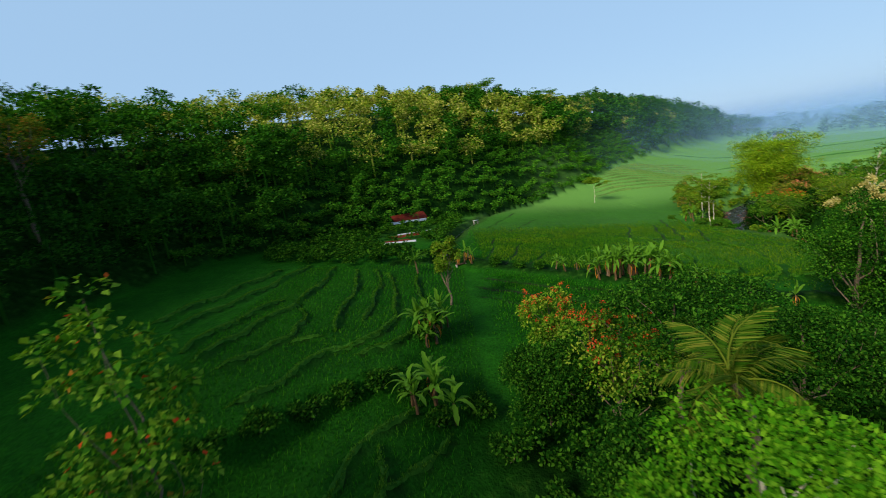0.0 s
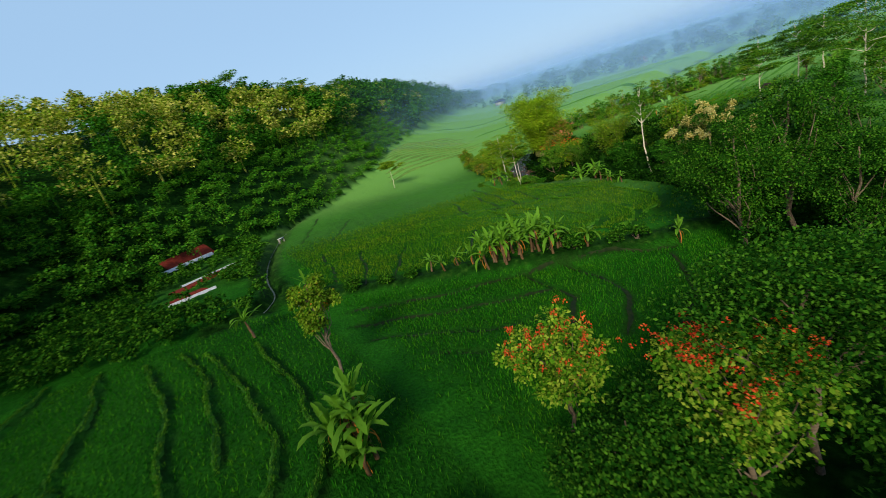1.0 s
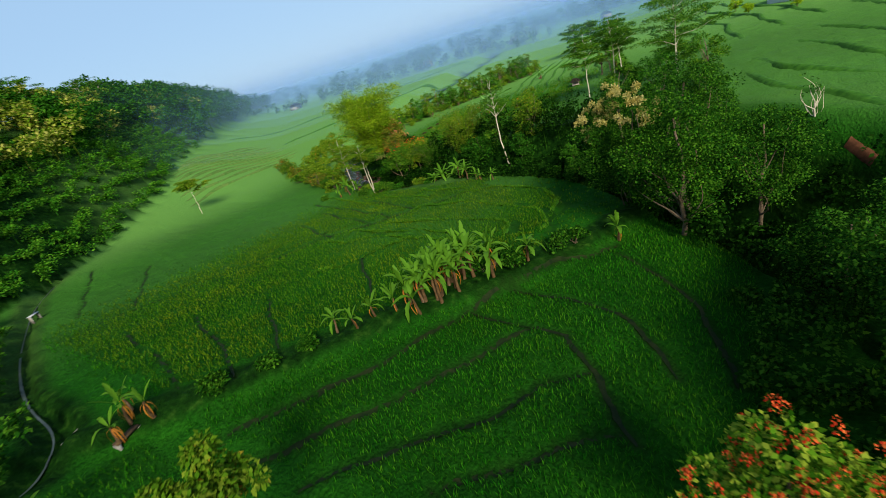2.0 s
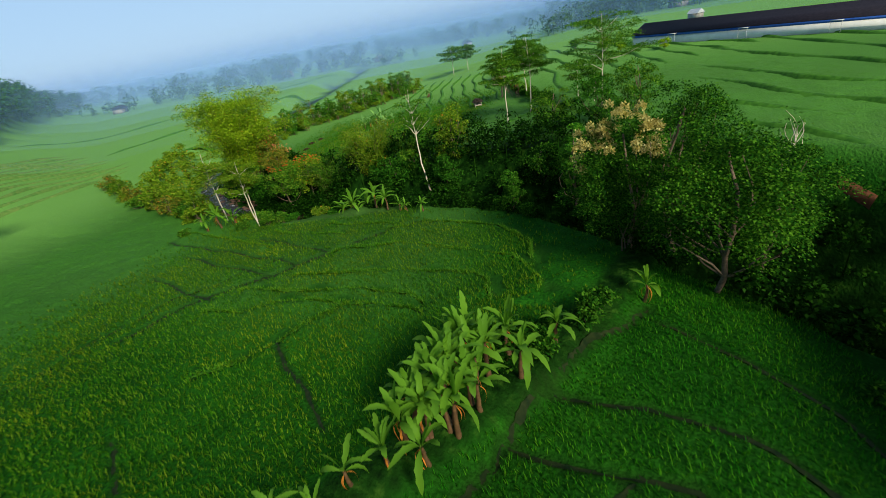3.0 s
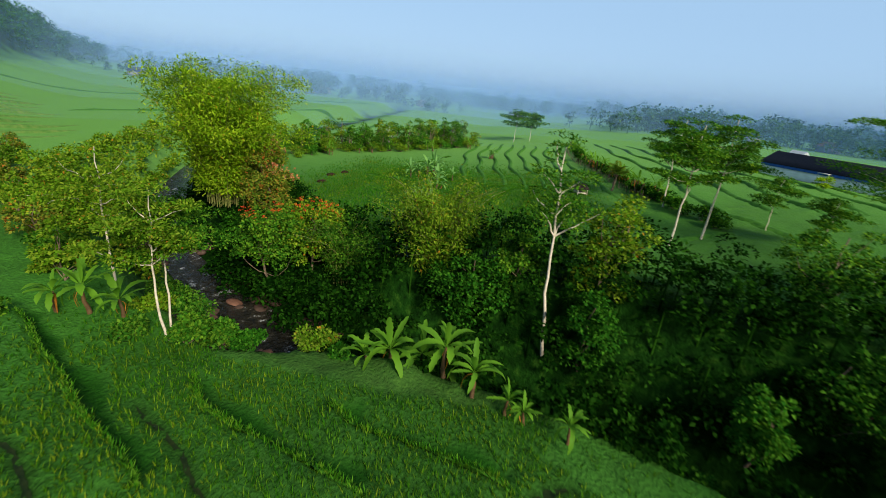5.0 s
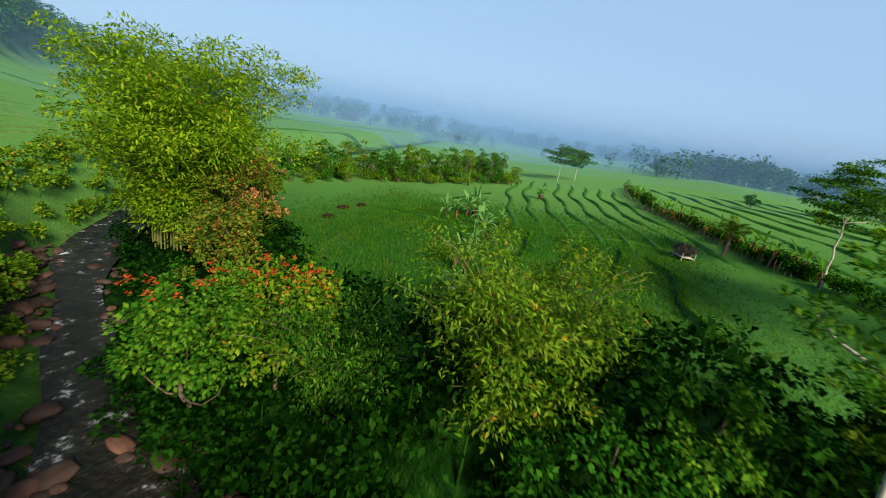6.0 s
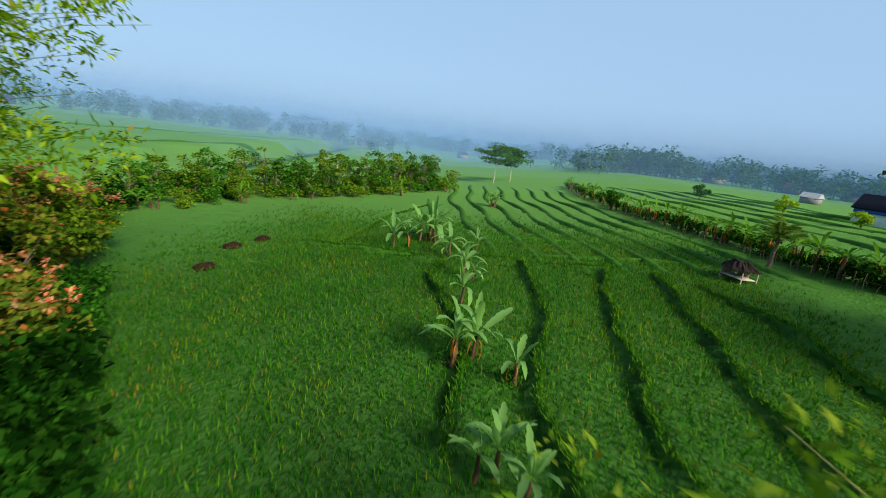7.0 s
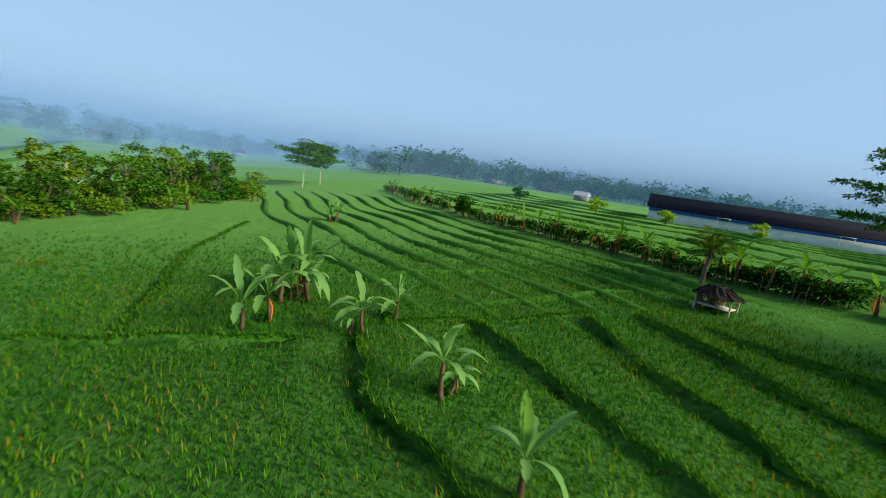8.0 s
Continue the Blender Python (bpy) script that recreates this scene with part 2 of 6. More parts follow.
def polyline(points, x, y):
    """Distance to a line of points, the side (positive to its right) and the share of the way along."""
    best = np.full(np.shape(x), 1e9)
    side, along = np.zeros(np.shape(x)), np.zeros(np.shape(x))
    count = len(points) - 1
    for i in range(count):
        (ax, ay), (bx, by) = points[i], points[i + 1]
        dx, dy = bx - ax, by - ay
        u = np.clip(((x - ax) * dx + (y - ay) * dy) / (dx * dx + dy * dy), 0, 1)
        px, py = x - ax - u * dx, y - ay - u * dy
        d = np.hypot(px, py)
        near = d < best
        best = np.where(near, d, best)
        side = np.where(near, dy * px - dx * py, side)
        along = np.where(near, (i + u) / count, along)
    return best, side, along


def smooth(a, b, v):
    u = np.clip((v - a) / (b - a), 0, 1)
    return u * u * (3 - 2 * u)


def field_height(x, y):
    """The fields, without gorge and hill."""
    west = np.maximum(5.3 - 0.1 * x, 0.3)
    west = np.where(x < 0, 5.3 - 0.11 * np.maximum(x, -60), west)
    d, side, _ = polyline(STRIP, x, y)
    west = west - 1.1 * smooth(0, 2.5, np.where(side > 0, d, 0)) * smooth(-6, 2, x)
    d, side, _ = polyline(BANK_STEP, x, y)
    west = west - 1.4 * smooth(0, 1.4, np.where(side > 0, d, 0)) * smooth(40, 26, y)
    east = np.clip(3 - 0.08 * (y - 60), -2.0, 5.4)
    _, rside, _ = polyline(RIVER, x, y)
    return np.where(rside < 0, east, west)


def hill_height(x, y):
    """The wooded ridge, its unseen south end heightened to cast shade, with a terraced apron along its northern foot.
    """
    d, side, along = polyline(FOOT, x, y)
    top = np.interp(along * 16, [0, 0.7, 1.3, 2.0, 2.8, 4.2, 5.5, 7.0, 8.5, 13.5, 14.6, 15.3, 16], [66, 78, 82, 72, 62, 26, 25, 27, 33, 35, 34, 9, 0])
    rise = np.where(side < 0, d, 0)
    apron = 6.5 * smooth(9.6, 11.6, along * 16) * (1 - 0.6 * smooth(12.5, 15, along * 16)) * (1 - smooth(0, 34, np.where(side < 0, 0, d)))
    return top * (1 - np.exp(-rise / np.interp(along * 16, [2.5, 4.0, 6.0], [22.0, 30.0, 26.0]))) + apron


def land_height(x, y):
    x, y = np.asarray(x, float), np.asarray(y, float)
    z = field_height(x, y)
    d, side, _ = polyline(RIVER, x, y)
    d = d / (1 - 0.38 * smooth(84, 76, y) * smooth(40, 52, y))
    bank = np.where(side < 0, smooth(3.5, 12.0, d), smooth(3.2, 7.2, d))
    z = z * bank + (-4.8) * (1 - bank)
    z = z - 5.0 * smooth(80, 70, y) * (1 - smooth(1.5, 5.0, d))
    ds, _, _ = polyline(STREAM, x, y)
    z = z - 0.7 * (1 - smooth(0.5, 1.2, ds))
    return z + hill_height(x, y)
# </terrain>


def ground_at(x, y):
    return float(land_height(np.array([x]), np.array([y]))[0])

# ---- building blocks
def raw_mesh(name, verts, faces, material, smooth_faces=False):
    """A mesh from arrays: verts (n, 3), faces (m, k)."""
    verts, faces = np.asarray(verts, np.float32), np.asarray(faces, np.int32)
    me = bpy.data.meshes.new(name)
    count, k = faces.shape
    me.vertices.add(len(verts))
    me.vertices.foreach_set("co", verts.ravel())
    me.loops.add(count * k)
    me.loops.foreach_set("vertex_index", faces.ravel())
    me.polygons.add(count)
    me.polygons.foreach_set("loop_start", np.arange(0, count * k, k, dtype=np.int32))
    if smooth_faces:
        me.polygons.foreach_set("use_smooth", np.ones(count, bool))
    me.update(calc_edges=True)
    me.validate()
    if material:
        me.materials.append(material)
    return me


def part(name, shape, material, parent, label=""):
    """Links a mesh, a bmesh or (verts, faces) as ONE mesh object under a thing or a part."""
    if isinstance(shape, tuple):
        me = raw_mesh(name, shape[0], shape[1], material, len(shape) > 2 and shape[2])
    elif isinstance(shape, bmesh.types.BMesh):
        me = bpy.data.meshes.new(name)
        shape.to_mesh(me)
        shape.free()
        me.materials.append(material)
    else:
        me = shape
    ob = new(name, me)
    ob.parent = parent
    return tagged(ob, label)


def root(name, x, y, z, label, category, group="", turn=0.0, kind=""):
    ob = new(name)
    ob.empty_display_size = 0.3
    ob.matrix_basis = pose(x, y, z, 0, 0, turn)
    return tagged(ob, label, category, group, kind)


def join(*shapes):
    """Several (verts, faces) of one face size as one."""
    vs, fs, base = [], [], 0
    for s in shapes:
        vs.append(np.asarray(s[0], float).reshape(-1, 3))
        fs.append(np.asarray(s[1], int) + base)
        base += len(vs[-1])
    return np.concatenate(vs), np.concatenate(fs)


def tube(points, radii, sides=7):
    """A tapering tube along points, closed at its end."""
    pts, n = np.asarray(points, float), len(points)
    ring = np.linspace(0, 2 * np.pi, sides, endpoint=False)
    way = np.gradient(pts, axis=0)
    way /= np.linalg.norm(way, axis=1)[:, None] + 1e-9
    ref = np.where(np.abs(way[:, 2:3]) > 0.9, np.array([[1.0, 0, 0]]), np.array([[0, 0, 1.0]]))
    a = np.cross(way, ref)
    a /= np.linalg.norm(a, axis=1)[:, None] + 1e-9
    b = np.cross(way, a)
    r = np.asarray(radii, float)[:, None, None]
    v = pts[:, None] + r * (np.cos(ring)[None, :, None] * a[:, None] + np.sin(ring)[None, :, None] * b[:, None])
    i, j = np.meshgrid(np.arange(n - 1), np.arange(sides), indexing="ij")
    k = (j + 1) % sides
    f = np.stack([i * sides + j, i * sides + k, (i + 1) * sides + k, (i + 1) * sides + j], -1).reshape(-1, 4)
    return v.reshape(-1, 3), f


def box(cx, cy, cz, sx, sy, sz):
    v = np.array([(x, y, z) for x in (-.5, .5) for y in (-.5, .5) for z in (-.5, .5)]) * (sx, sy, sz) + (cx, cy, cz)
    f = np.array([(0, 1, 3, 2), (4, 6, 7, 5), (0, 4, 5, 1), (2, 3, 7, 6), (0, 2, 6, 4), (1, 5, 7, 3)])
    return v, f


def unit(v):
    return v / (np.linalg.norm(v, axis=-1, keepdims=True) + 1e-9)


def leaves(at, way, up, length, width, fold=0.18):
    """One folded, pointed leaf at each place: it starts there, points along way and shows its face towards up."""
    way = unit(way)
    side = unit(np.cross(way, up))
    nor = np.cross(side, way)
    length, width = np.broadcast_to(length, len(at))[:, None], np.broadcast_to(width, len(at))[:, None]
    mid = at + way * length * 0.45
    v = np.stack([at, mid + side * width * 0.5 + nor * fold * width, at + way * length - nor * fold * length * 0.6,
                  mid - side * width * 0.5 + nor * fold * width], 1).reshape(-1, 3)
    i = np.arange(len(at))[:, None] * 4
    return v, i + np.array([[0, 1, 2, 3]])


def clump_leaves(rng, centres, radii, per, size, droop=0.25, flat=0.8, aspect=0.68):
    """Leaves over clumps: denser outside than in, turned outward and up, with ragged edges."""
    n = len(centres) * per
    c = np.repeat(centres, per, 0)
    r = np.repeat(radii, per)[:, None]
    d = unit(rng.normal(size=(n, 3)))
    d[:, 2] = np.where(d[:, 2] < -0.3, -d[:, 2] * 0.6, d[:, 2])
    rad = r * (0.55 + 0.55 * rng.random((n, 1)) ** 0.6)
    at = c + d * rad * np.array([1, 1, flat])
    way = unit(d + 0.9 * rng.normal(size=(n, 3)) * 0.6 + np.array([0, 0, -droop]))
    up = unit(d * 0.7 + np.array([0, 0, 0.9]) + 0.35 * rng.normal(size=(n, 3)))
    s = size * (0.65 + 0.7 * rng.random(n))
    return leaves(at, way, up, s, s * aspect)


def bent(rng, a, b, bow=0.1, steps=5, jitter=0.015):
    a, b = np.asarray(a, float), np.asarray(b, float)
    u = np.linspace(0, 1, steps)[:, None]
    off = rng.normal(size=3) * np.linalg.norm(b - a) * bow
    return a + (b - a) * u + off * (u * (1 - u) * 4) + rng.normal(size=(steps, 3)) * jitter * np.linalg.norm(b - a) * (u > 0)


def crown_points(rng, n, radius, low, high, hollow=0.35):
    """Centres of clumps in a crown: an uneven egg between two heights."""
    out = []
    while len(out) < n:
        p = rng.uniform(-1, 1, 3)
        r = np.linalg.norm(p)
        if hollow < r < 1:
            out.append(p)
    out = np.array(out)
    out[:, :2] *= radius * (0.85 + 0.3 * rng.random((n, 1)))
    out[:, 2] = low + (high - low) * (out[:, 2] * 0.5 + 0.5)
    return out


GROWN = {"n": 0}
CANE = bark_material("cane", (0.08, 0.11, 0.02), (0.2, 0.2, 0.06), 3.0, 0.5)


def broadleaf(name, x, y, height, radius, label, leaf=LEAF_DARK, bark=BARK, low=0.3, clumps=26, per=110, size=0.34, base=None,
              lean=(0, 0), group="", category="tree", flower=None, flower_share=0.3, trunk_r=None, flat=0.8, droop=0.25, bits=None, bloom=1.0, each=5, puff=14, petal=0.2):
    GROWN["n"] += 1
    rng = np.random.default_rng(100 + GROWN["n"])
    z = ground_at(x, y) if base is None else base
    thing = root(name, x, y, z - 0.1, label, category, group)
    tr = trunk_r or max(0.07, height * 0.016)
    cs = crown_points(rng, clumps, radius * 0.8, height * low + radius * 0.15, height - radius * 0.22)
    cs[:, 0] += lean[0] * cs[:, 2] / height
    cs[:, 1] += lean[1] * cs[:, 2] / height
    top = np.array([lean[0] * 0.8, lean[1] * 0.8, height * 0.8])
    path = bent(rng, (0, 0, 0), top, 0.05, 8)
    part("trunk", (*tube(path, np.linspace(tr, tr * 0.3, 8), 8), True), bark, thing)
    for c in cs[:: max(1, clumps // 9)]:
        k = int(np.clip(c[2] / height * 7 - 1.5, 1, 6))
        part("branch", (*tube(bent(rng, path[k], c, 0.1, 5), np.linspace(tr * 0.4, tr * 0.1, 5), 5), True), bark, thing)
    cr = np.maximum(radius * rng.uniform(0.15, 0.30, clumps), 0.42)
    part("crown", clump_leaves(rng, cs, cr, per, size, droop, flat), leaf, thing)
    if flower is not None:
        pick = np.argsort(cs[:, 2] + rng.normal(size=clumps) * height * 0.05)[-max(3, int(clumps * flower_share)):]
        at = cs[pick] + np.stack([rng.normal(size=len(pick)) * 0.2, rng.normal(size=len(pick)) * 0.2, cr[pick] * 0.75], 1)
        me = raw_mesh("blossom", *clump_leaves(rng, np.zeros((1, 3)), np.full(1, 0.16), puff, petal * min(bloom, 1.0), 0.0, 1.3), flower)
        for q in np.repeat(at, each, 0) + rng.normal(size=(len(at) * each, 3)) * (bits or 0.35):
            part("blossom", me, None, thing).matrix_basis = Matrix.Translation(q) @ Euler((0, 0, rng.uniform(0, 6))).to_matrix().to_4x4() @ Matrix.Scale(bloom * rng.uniform(0.7, 1.2), 4)
    return thing


def albizia(name, x, y, height, radius, label, leaf=LEAF_ALBIZIA, layers=8, per=420, size=0.26, base=None, lean=(0, 0), group="", start=0.45):
    """An umbrella tree: a slender pale trunk whose limbs spread level, with flat feathery plates of leaves and gaps between."""
    GROWN["n"] += 1
    rng = np.random.default_rng(300 + GROWN["n"])
    z = ground_at(x, y) if base is None else base
    thing = root(name, x, y, z - 0.1, label, "tree", group)
    tr = 0.0085 * height
    path = bent(rng, (0, 0, 0), (lean[0], lean[1], height * 0.93), 0.018, 12, 0.005)
    part("trunk", (*tube(path, np.linspace(tr, tr * 0.25, 12), 8), True), BARK_PALE, thing)
    plates, radii = [], []
    for i in range(layers):
        a = i * 2.4 + rng.uniform(-0.4, 0.4)
        u = (i + 0.3) / layers
        hz = start + (0.9 - start) * u
        k = int(round(hz / 0.93 * 11 * 0.92))
        r = radius * (1.0 - 0.55 * u ** 1.5) * rng.uniform(0.6, 1.05)
        end = path[k] + np.array([math.cos(a) * r, math.sin(a) * r, height * rng.uniform(0.06, 0.13)])
        limb = bent(rng, path[k], end, 0.07, 7)
        part("branch", (*tube(limb, np.linspace(tr * 0.5, tr * 0.1, 7), 6), True), BARK_PALE, thing)
        for w in (2, 3, 4, 5, 6, 6):
            plates.append(limb[w] + np.array([rng.normal() * radius * 0.14, rng.normal() * radius * 0.14, 0.1 + rng.normal() * height * 0.012]))
            radii.append(radius * rng.uniform(0.18, 0.36))
    plates.append(path[-1])
    radii.append(radius * 0.3)
    part("crown", clump_leaves(rng, np.array(plates), np.array(radii), int(per / 2.8), size, 0.1, 0.17, 0.45), leaf, thing)
    return thing


def bamboo(name, x, y, height, radius, label, culms=60, per=160, size=0.55, base=None, leaf=LEAF_BAMBOO):
    """A clump of arching canes, each ending in hanging sprays of narrow leaves."""
    GROWN["n"] += 1
    rng = np.random.default_rng(500 + GROWN["n"])
    z = ground_at(x, y) if base is None else base
    thing = root(name, x, y, z - 0.1, label, "bamboo")
    ats = []
    for i in range(culms):
        a = rng.uniform(0, 2 * np.pi)
        foot = np.array([math.cos(a), math.sin(a), 0]) * rng.uniform(0.1, 1.0) * radius * 0.25
        h = height * rng.uniform(0.55, 1.0)
        out = np.array([math.cos(a + rng.normal() * 0.5), math.sin(a + rng.normal() * 0.5), 0])
        spread = radius * rng.uniform(0.35, 1.0) * (1.25 - 0.5 * h / height)
        u = np.linspace(0, 1, 9)[:, None]
        path = foot + out * spread * u ** 2.2 + np.array([0, 0, h]) * (u * 1.28 - 0.28 * u ** 4)
        part("cane", (*tube(path, np.linspace(0.05, 0.01, 9), 5), True), CANE, thing)
        plumes = 6
        w = np.sort(rng.uniform(0.12, 1.0, plumes))[:, None]
        c = foot + out * spread * w ** 2.2 + np.array([0, 0, h]) * (w * 1.28 - 0.28 * w ** 4)
        c = c + rng.normal(size=c.shape) * 0.045 * radius
        n_ = per // plumes
        ats.append(c)
    at = np.concatenate(ats)
    puffs = np.clip(radius * rng.uniform(0.11, 0.2, len(at)), 0.5, 2.0)
    part("foliage", clump_leaves(rng, at, puffs, n_, size, 0.45, 0.7, 0.36), leaf, thing)
    return thing


def banana_leaf_mesh(length, width, arch, dead=False, seed=0):
    """An arching blade: short stalk, raised halves, torn edge, drooping tip; it points along +x."""
    rng = np.random.default_rng(seed)
    n = 15
    u = np.linspace(0, 1, n)
    cx = length * (u - 0.22 * arch * u ** 3)
    cz = length * (0.75 * (1 - 0.5 * arch) * u - 0.95 * arch * u ** 2.3)
    prof = width * 0.5 * np.interp(u, [0, 0.1, 0.2, 0.4, 0.6, 0.8, 0.92, 1.0], [0.06, 0.08, 0.6, 0.95, 1.0, 0.86, 0.55, 0.05])
    rows = []
    for i in range(n):
        e1, e2 = rng.uniform(0.62, 1.06, 2)
        lift = prof[i] * (0.35 if not dead else -0.5)
        rows.append([(cx[i], -prof[i] * e1, cz[i] + lift * e1), (cx[i], 0, cz[i]), (cx[i], prof[i] * e2, cz[i] + lift * e2)])
    v = np.array(rows).reshape(-1, 3)
    f = []
    for i in range(n - 1):
        for j in range(2):
            f.append((i * 3 + j, i * 3 + j + 1, i * 3 + j + 4, i * 3 + j + 3))
    return v, np.array(f)


BLADES, SKYLIT_BLADES = ([raw_mesh("banana_leaf", *banana_leaf_mesh(1.0, w, a, False, i), green, True)
                        for i, (w, a) in enumerate(((0.22, 0.4), (0.23, 0.7), (0.21, 0.95), (0.23, 0.6), (0.20, 0.2)))] for green in (LEAF_BANANA, LEAF_BANANA_SKYLIT))
DEAD_BLADES = [raw_mesh("dead_leaf", *banana_leaf_mesh(1.0, 0.1, 1.3, True, 20 + i), LEAF_DEAD, True) for i in range(2)]


def banana(x, y, height=3.0, blades=8, dead=2, base=None, group="banana plants", label="green banana plant with broad arching leaves", seed=None, stems=1, upright=0.0, reach=1.0, sheets=BLADES):
    GROWN["n"] += 1
    rng = np.random.default_rng(700 + GROWN["n"])
    z = ground_at(x, y) if base is None else base
    thing = root("banana_plant", x, y, z - 0.05, label, "banana plant", group, rng.uniform(0, 360))
    for s in range(stems):
        off = np.array([0, 0, 0]) if s == 0 else np.array([rng.normal() * 0.6, rng.normal() * 0.6, 0])
        hh = height * (1 if s == 0 else rng.uniform(0.55, 0.95))
        stem = hh * 0.5
        path = bent(rng, off, off + np.array([rng.normal() * 0.12, rng.normal() * 0.12, stem]), 0.03, 5)
        part("stem", (*tube(path, np.linspace(0.13, 0.07, 5) * (hh / 3) ** 0.5, 8), True), STEM_BANANA, thing)
        for i in range(blades):
            me = sheets[int(rng.integers(0, 5))]
            u = i / blades
            ob = part("leaf", me, None, thing)
            length = min(hh, 3.4) * rng.uniform(0.42, 0.62) * reach
            ob.matrix_basis = Matrix.Translation(path[-1]) @ Euler((rng.normal() * 0.15, radians(18 - upright - 72 * u + rng.uniform(-12, 14)), i * 2.4 + rng.uniform(-0.3, 0.3))).to_matrix().to_4x4() @ Matrix.Diagonal((length, length, length, 1))
        for i in range(dead):
            ob = part("dead_leaf", DEAD_BLADES[i % 2], None, thing, "withered orange-brown hanging leaf")
            length = min(hh, 3.0) * rng.uniform(0.26, 0.4)
            ob.matrix_basis = Matrix.Translation(path[-1] - np.array([0, 0, 0.1])) @ Euler((0, radians(rng.uniform(10, 40)), rng.uniform(0, 6.28))).to_matrix().to_4x4() @ Matrix.Diagonal((length, length, length, 1))
    return thing


def frond_mesh(seed, length=1.0, pairs=52, dry=False):
    """A palm frond along +x: arched midrib with hanging leaflets on both sides."""
    rng = np.random.default_rng(seed)
    u = np.linspace(0.1, 1, pairs)
    px, pz = length * (u - 0.18 * u ** 3), length * (0.42 * u - 0.62 * u ** 2.2)
    at = np.repeat(np.stack([px, np.zeros(pairs), pz], 1), 2, 0)
    sgn = np.tile([1.0, -1.0], pairs)
    ll = np.repeat(0.34 * np.sin(np.clip(u, 0, 1) * np.pi * 0.88 + 0.25) + 0.04, 2) * length * rng.uniform(0.85, 1.1, pairs * 2)
    way = np.stack([np.full(pairs * 2, 0.45), sgn * 0.85, np.full(pairs * 2, -0.42) + rng.normal(size=pairs * 2) * 0.12], 1)
    v, f = leaves(at, way, np.tile([[0.1, 0, 1.0]], (pairs * 2, 1)), ll, 0.02 * length, 0.1)
    tv, tf = tube(np.stack([length * (np.linspace(0, 1, 9) - 0.18 * np.linspace(0, 1, 9) ** 3), np.zeros(9), length * (0.42 * np.linspace(0, 1, 9) - 0.62 * np.linspace(0, 1, 9) ** 2.2)], 1), np.linspace(0.016, 0.003, 9) * length, 5)
    return join((v, f), (tv, tf))


FRONDS = [raw_mesh("frond", *frond_mesh(60 + i), LEAF_PALM) for i in range(3)]


def palm(x, y, height, label, base=None, fronds=13, reach=3.6, group=""):
    GROWN["n"] += 1
    rng = np.random.default_rng(900 + GROWN["n"])
    z = ground_at(x, y) if base is None else base
    thing = root("coconut_palm", x, y, z - 0.1, label, "palm", group)
    path = bent(rng, (0, 0, 0), (rng.normal() * 0.3, rng.normal() * 0.3, height), 0.03, 10)
    part("trunk", (*tube(path, np.linspace(0.2, 0.12, 10), 9), True), BARK, thing)
    for i in range(fronds):
        ob = part("frond", FRONDS[i % 3], None, thing)
        s = reach * rng.uniform(0.8, 1.1)
        tilt = -72 + 84 * i / fronds + rng.uniform(-8, 8)
        ob.matrix_basis = Matrix.Translation(path[-1]) @ Euler((rng.normal() * 0.25, radians(tilt), i * 2.4)).to_matrix().to_4x4() @ Matrix.Diagonal((s, s, s, 1))
    nuts = []
    for i in range(9):
        a = i * 0.8
        nuts.append(tube([path[-1] + (0.2 * math.cos(a), 0.2 * math.sin(a), -0.15 - 0.1 * (i % 2)), path[-1] + (0.3 * math.cos(a), 0.3 * math.sin(a), -0.3 - 0.1 * (i % 2)), path[-1] + (0.32 * math.cos(a), 0.32 * math.sin(a), -0.46 - 0.1 * (i % 2))], [0.04, 0.12, 0.03], 6))
    part("coconut_bunch", (*join(*nuts), True), STEM_BANANA, thing, "bunch of orange-brown coconuts")
    return thing


def bush(x, y, radius, height, label="low leafy green bush", leaf=LEAF_DARK, clumps=9, per=90, size=0.24, group="bushes", base=None, name="bush", flower=None):
    GROWN["n"] += 1
    rng = np.random.default_rng(1500 + GROWN["n"])
    z = ground_at(x, y) if base is None else base
    thing = root(name, x, y, z - 0.1, label, "bush", group)
    cs = crown_points(rng, clumps, radius * 0.75, height * 0.15, height * 0.85, 0.2)
    stems = [tube(bent(rng, (rng.normal() * 0.1, rng.normal() * 0.1, 0), c, 0.08, 4), np.linspace(0.035, 0.01, 4), 5) for c in cs[:6]]
    part("stem", (*join(*stems), True), BARK, thing)
    part("crown", clump_leaves(rng, cs, np.full(clumps, radius * 0.36), per, size, 0.15, 0.85), leaf, thing)
    if flower is not None:
        at = cs + rng.normal(size=cs.shape) * 0.2 + np.array([0, 0, radius * 0.3])
        part("blossom", clump_leaves(rng, np.repeat(at, 4, 0) + rng.normal(size=(clumps * 4, 3)) * 0.4, np.full(clumps * 4, 0.12), 8, 0.16, 0, 1.2), flower, thing)
    return thing

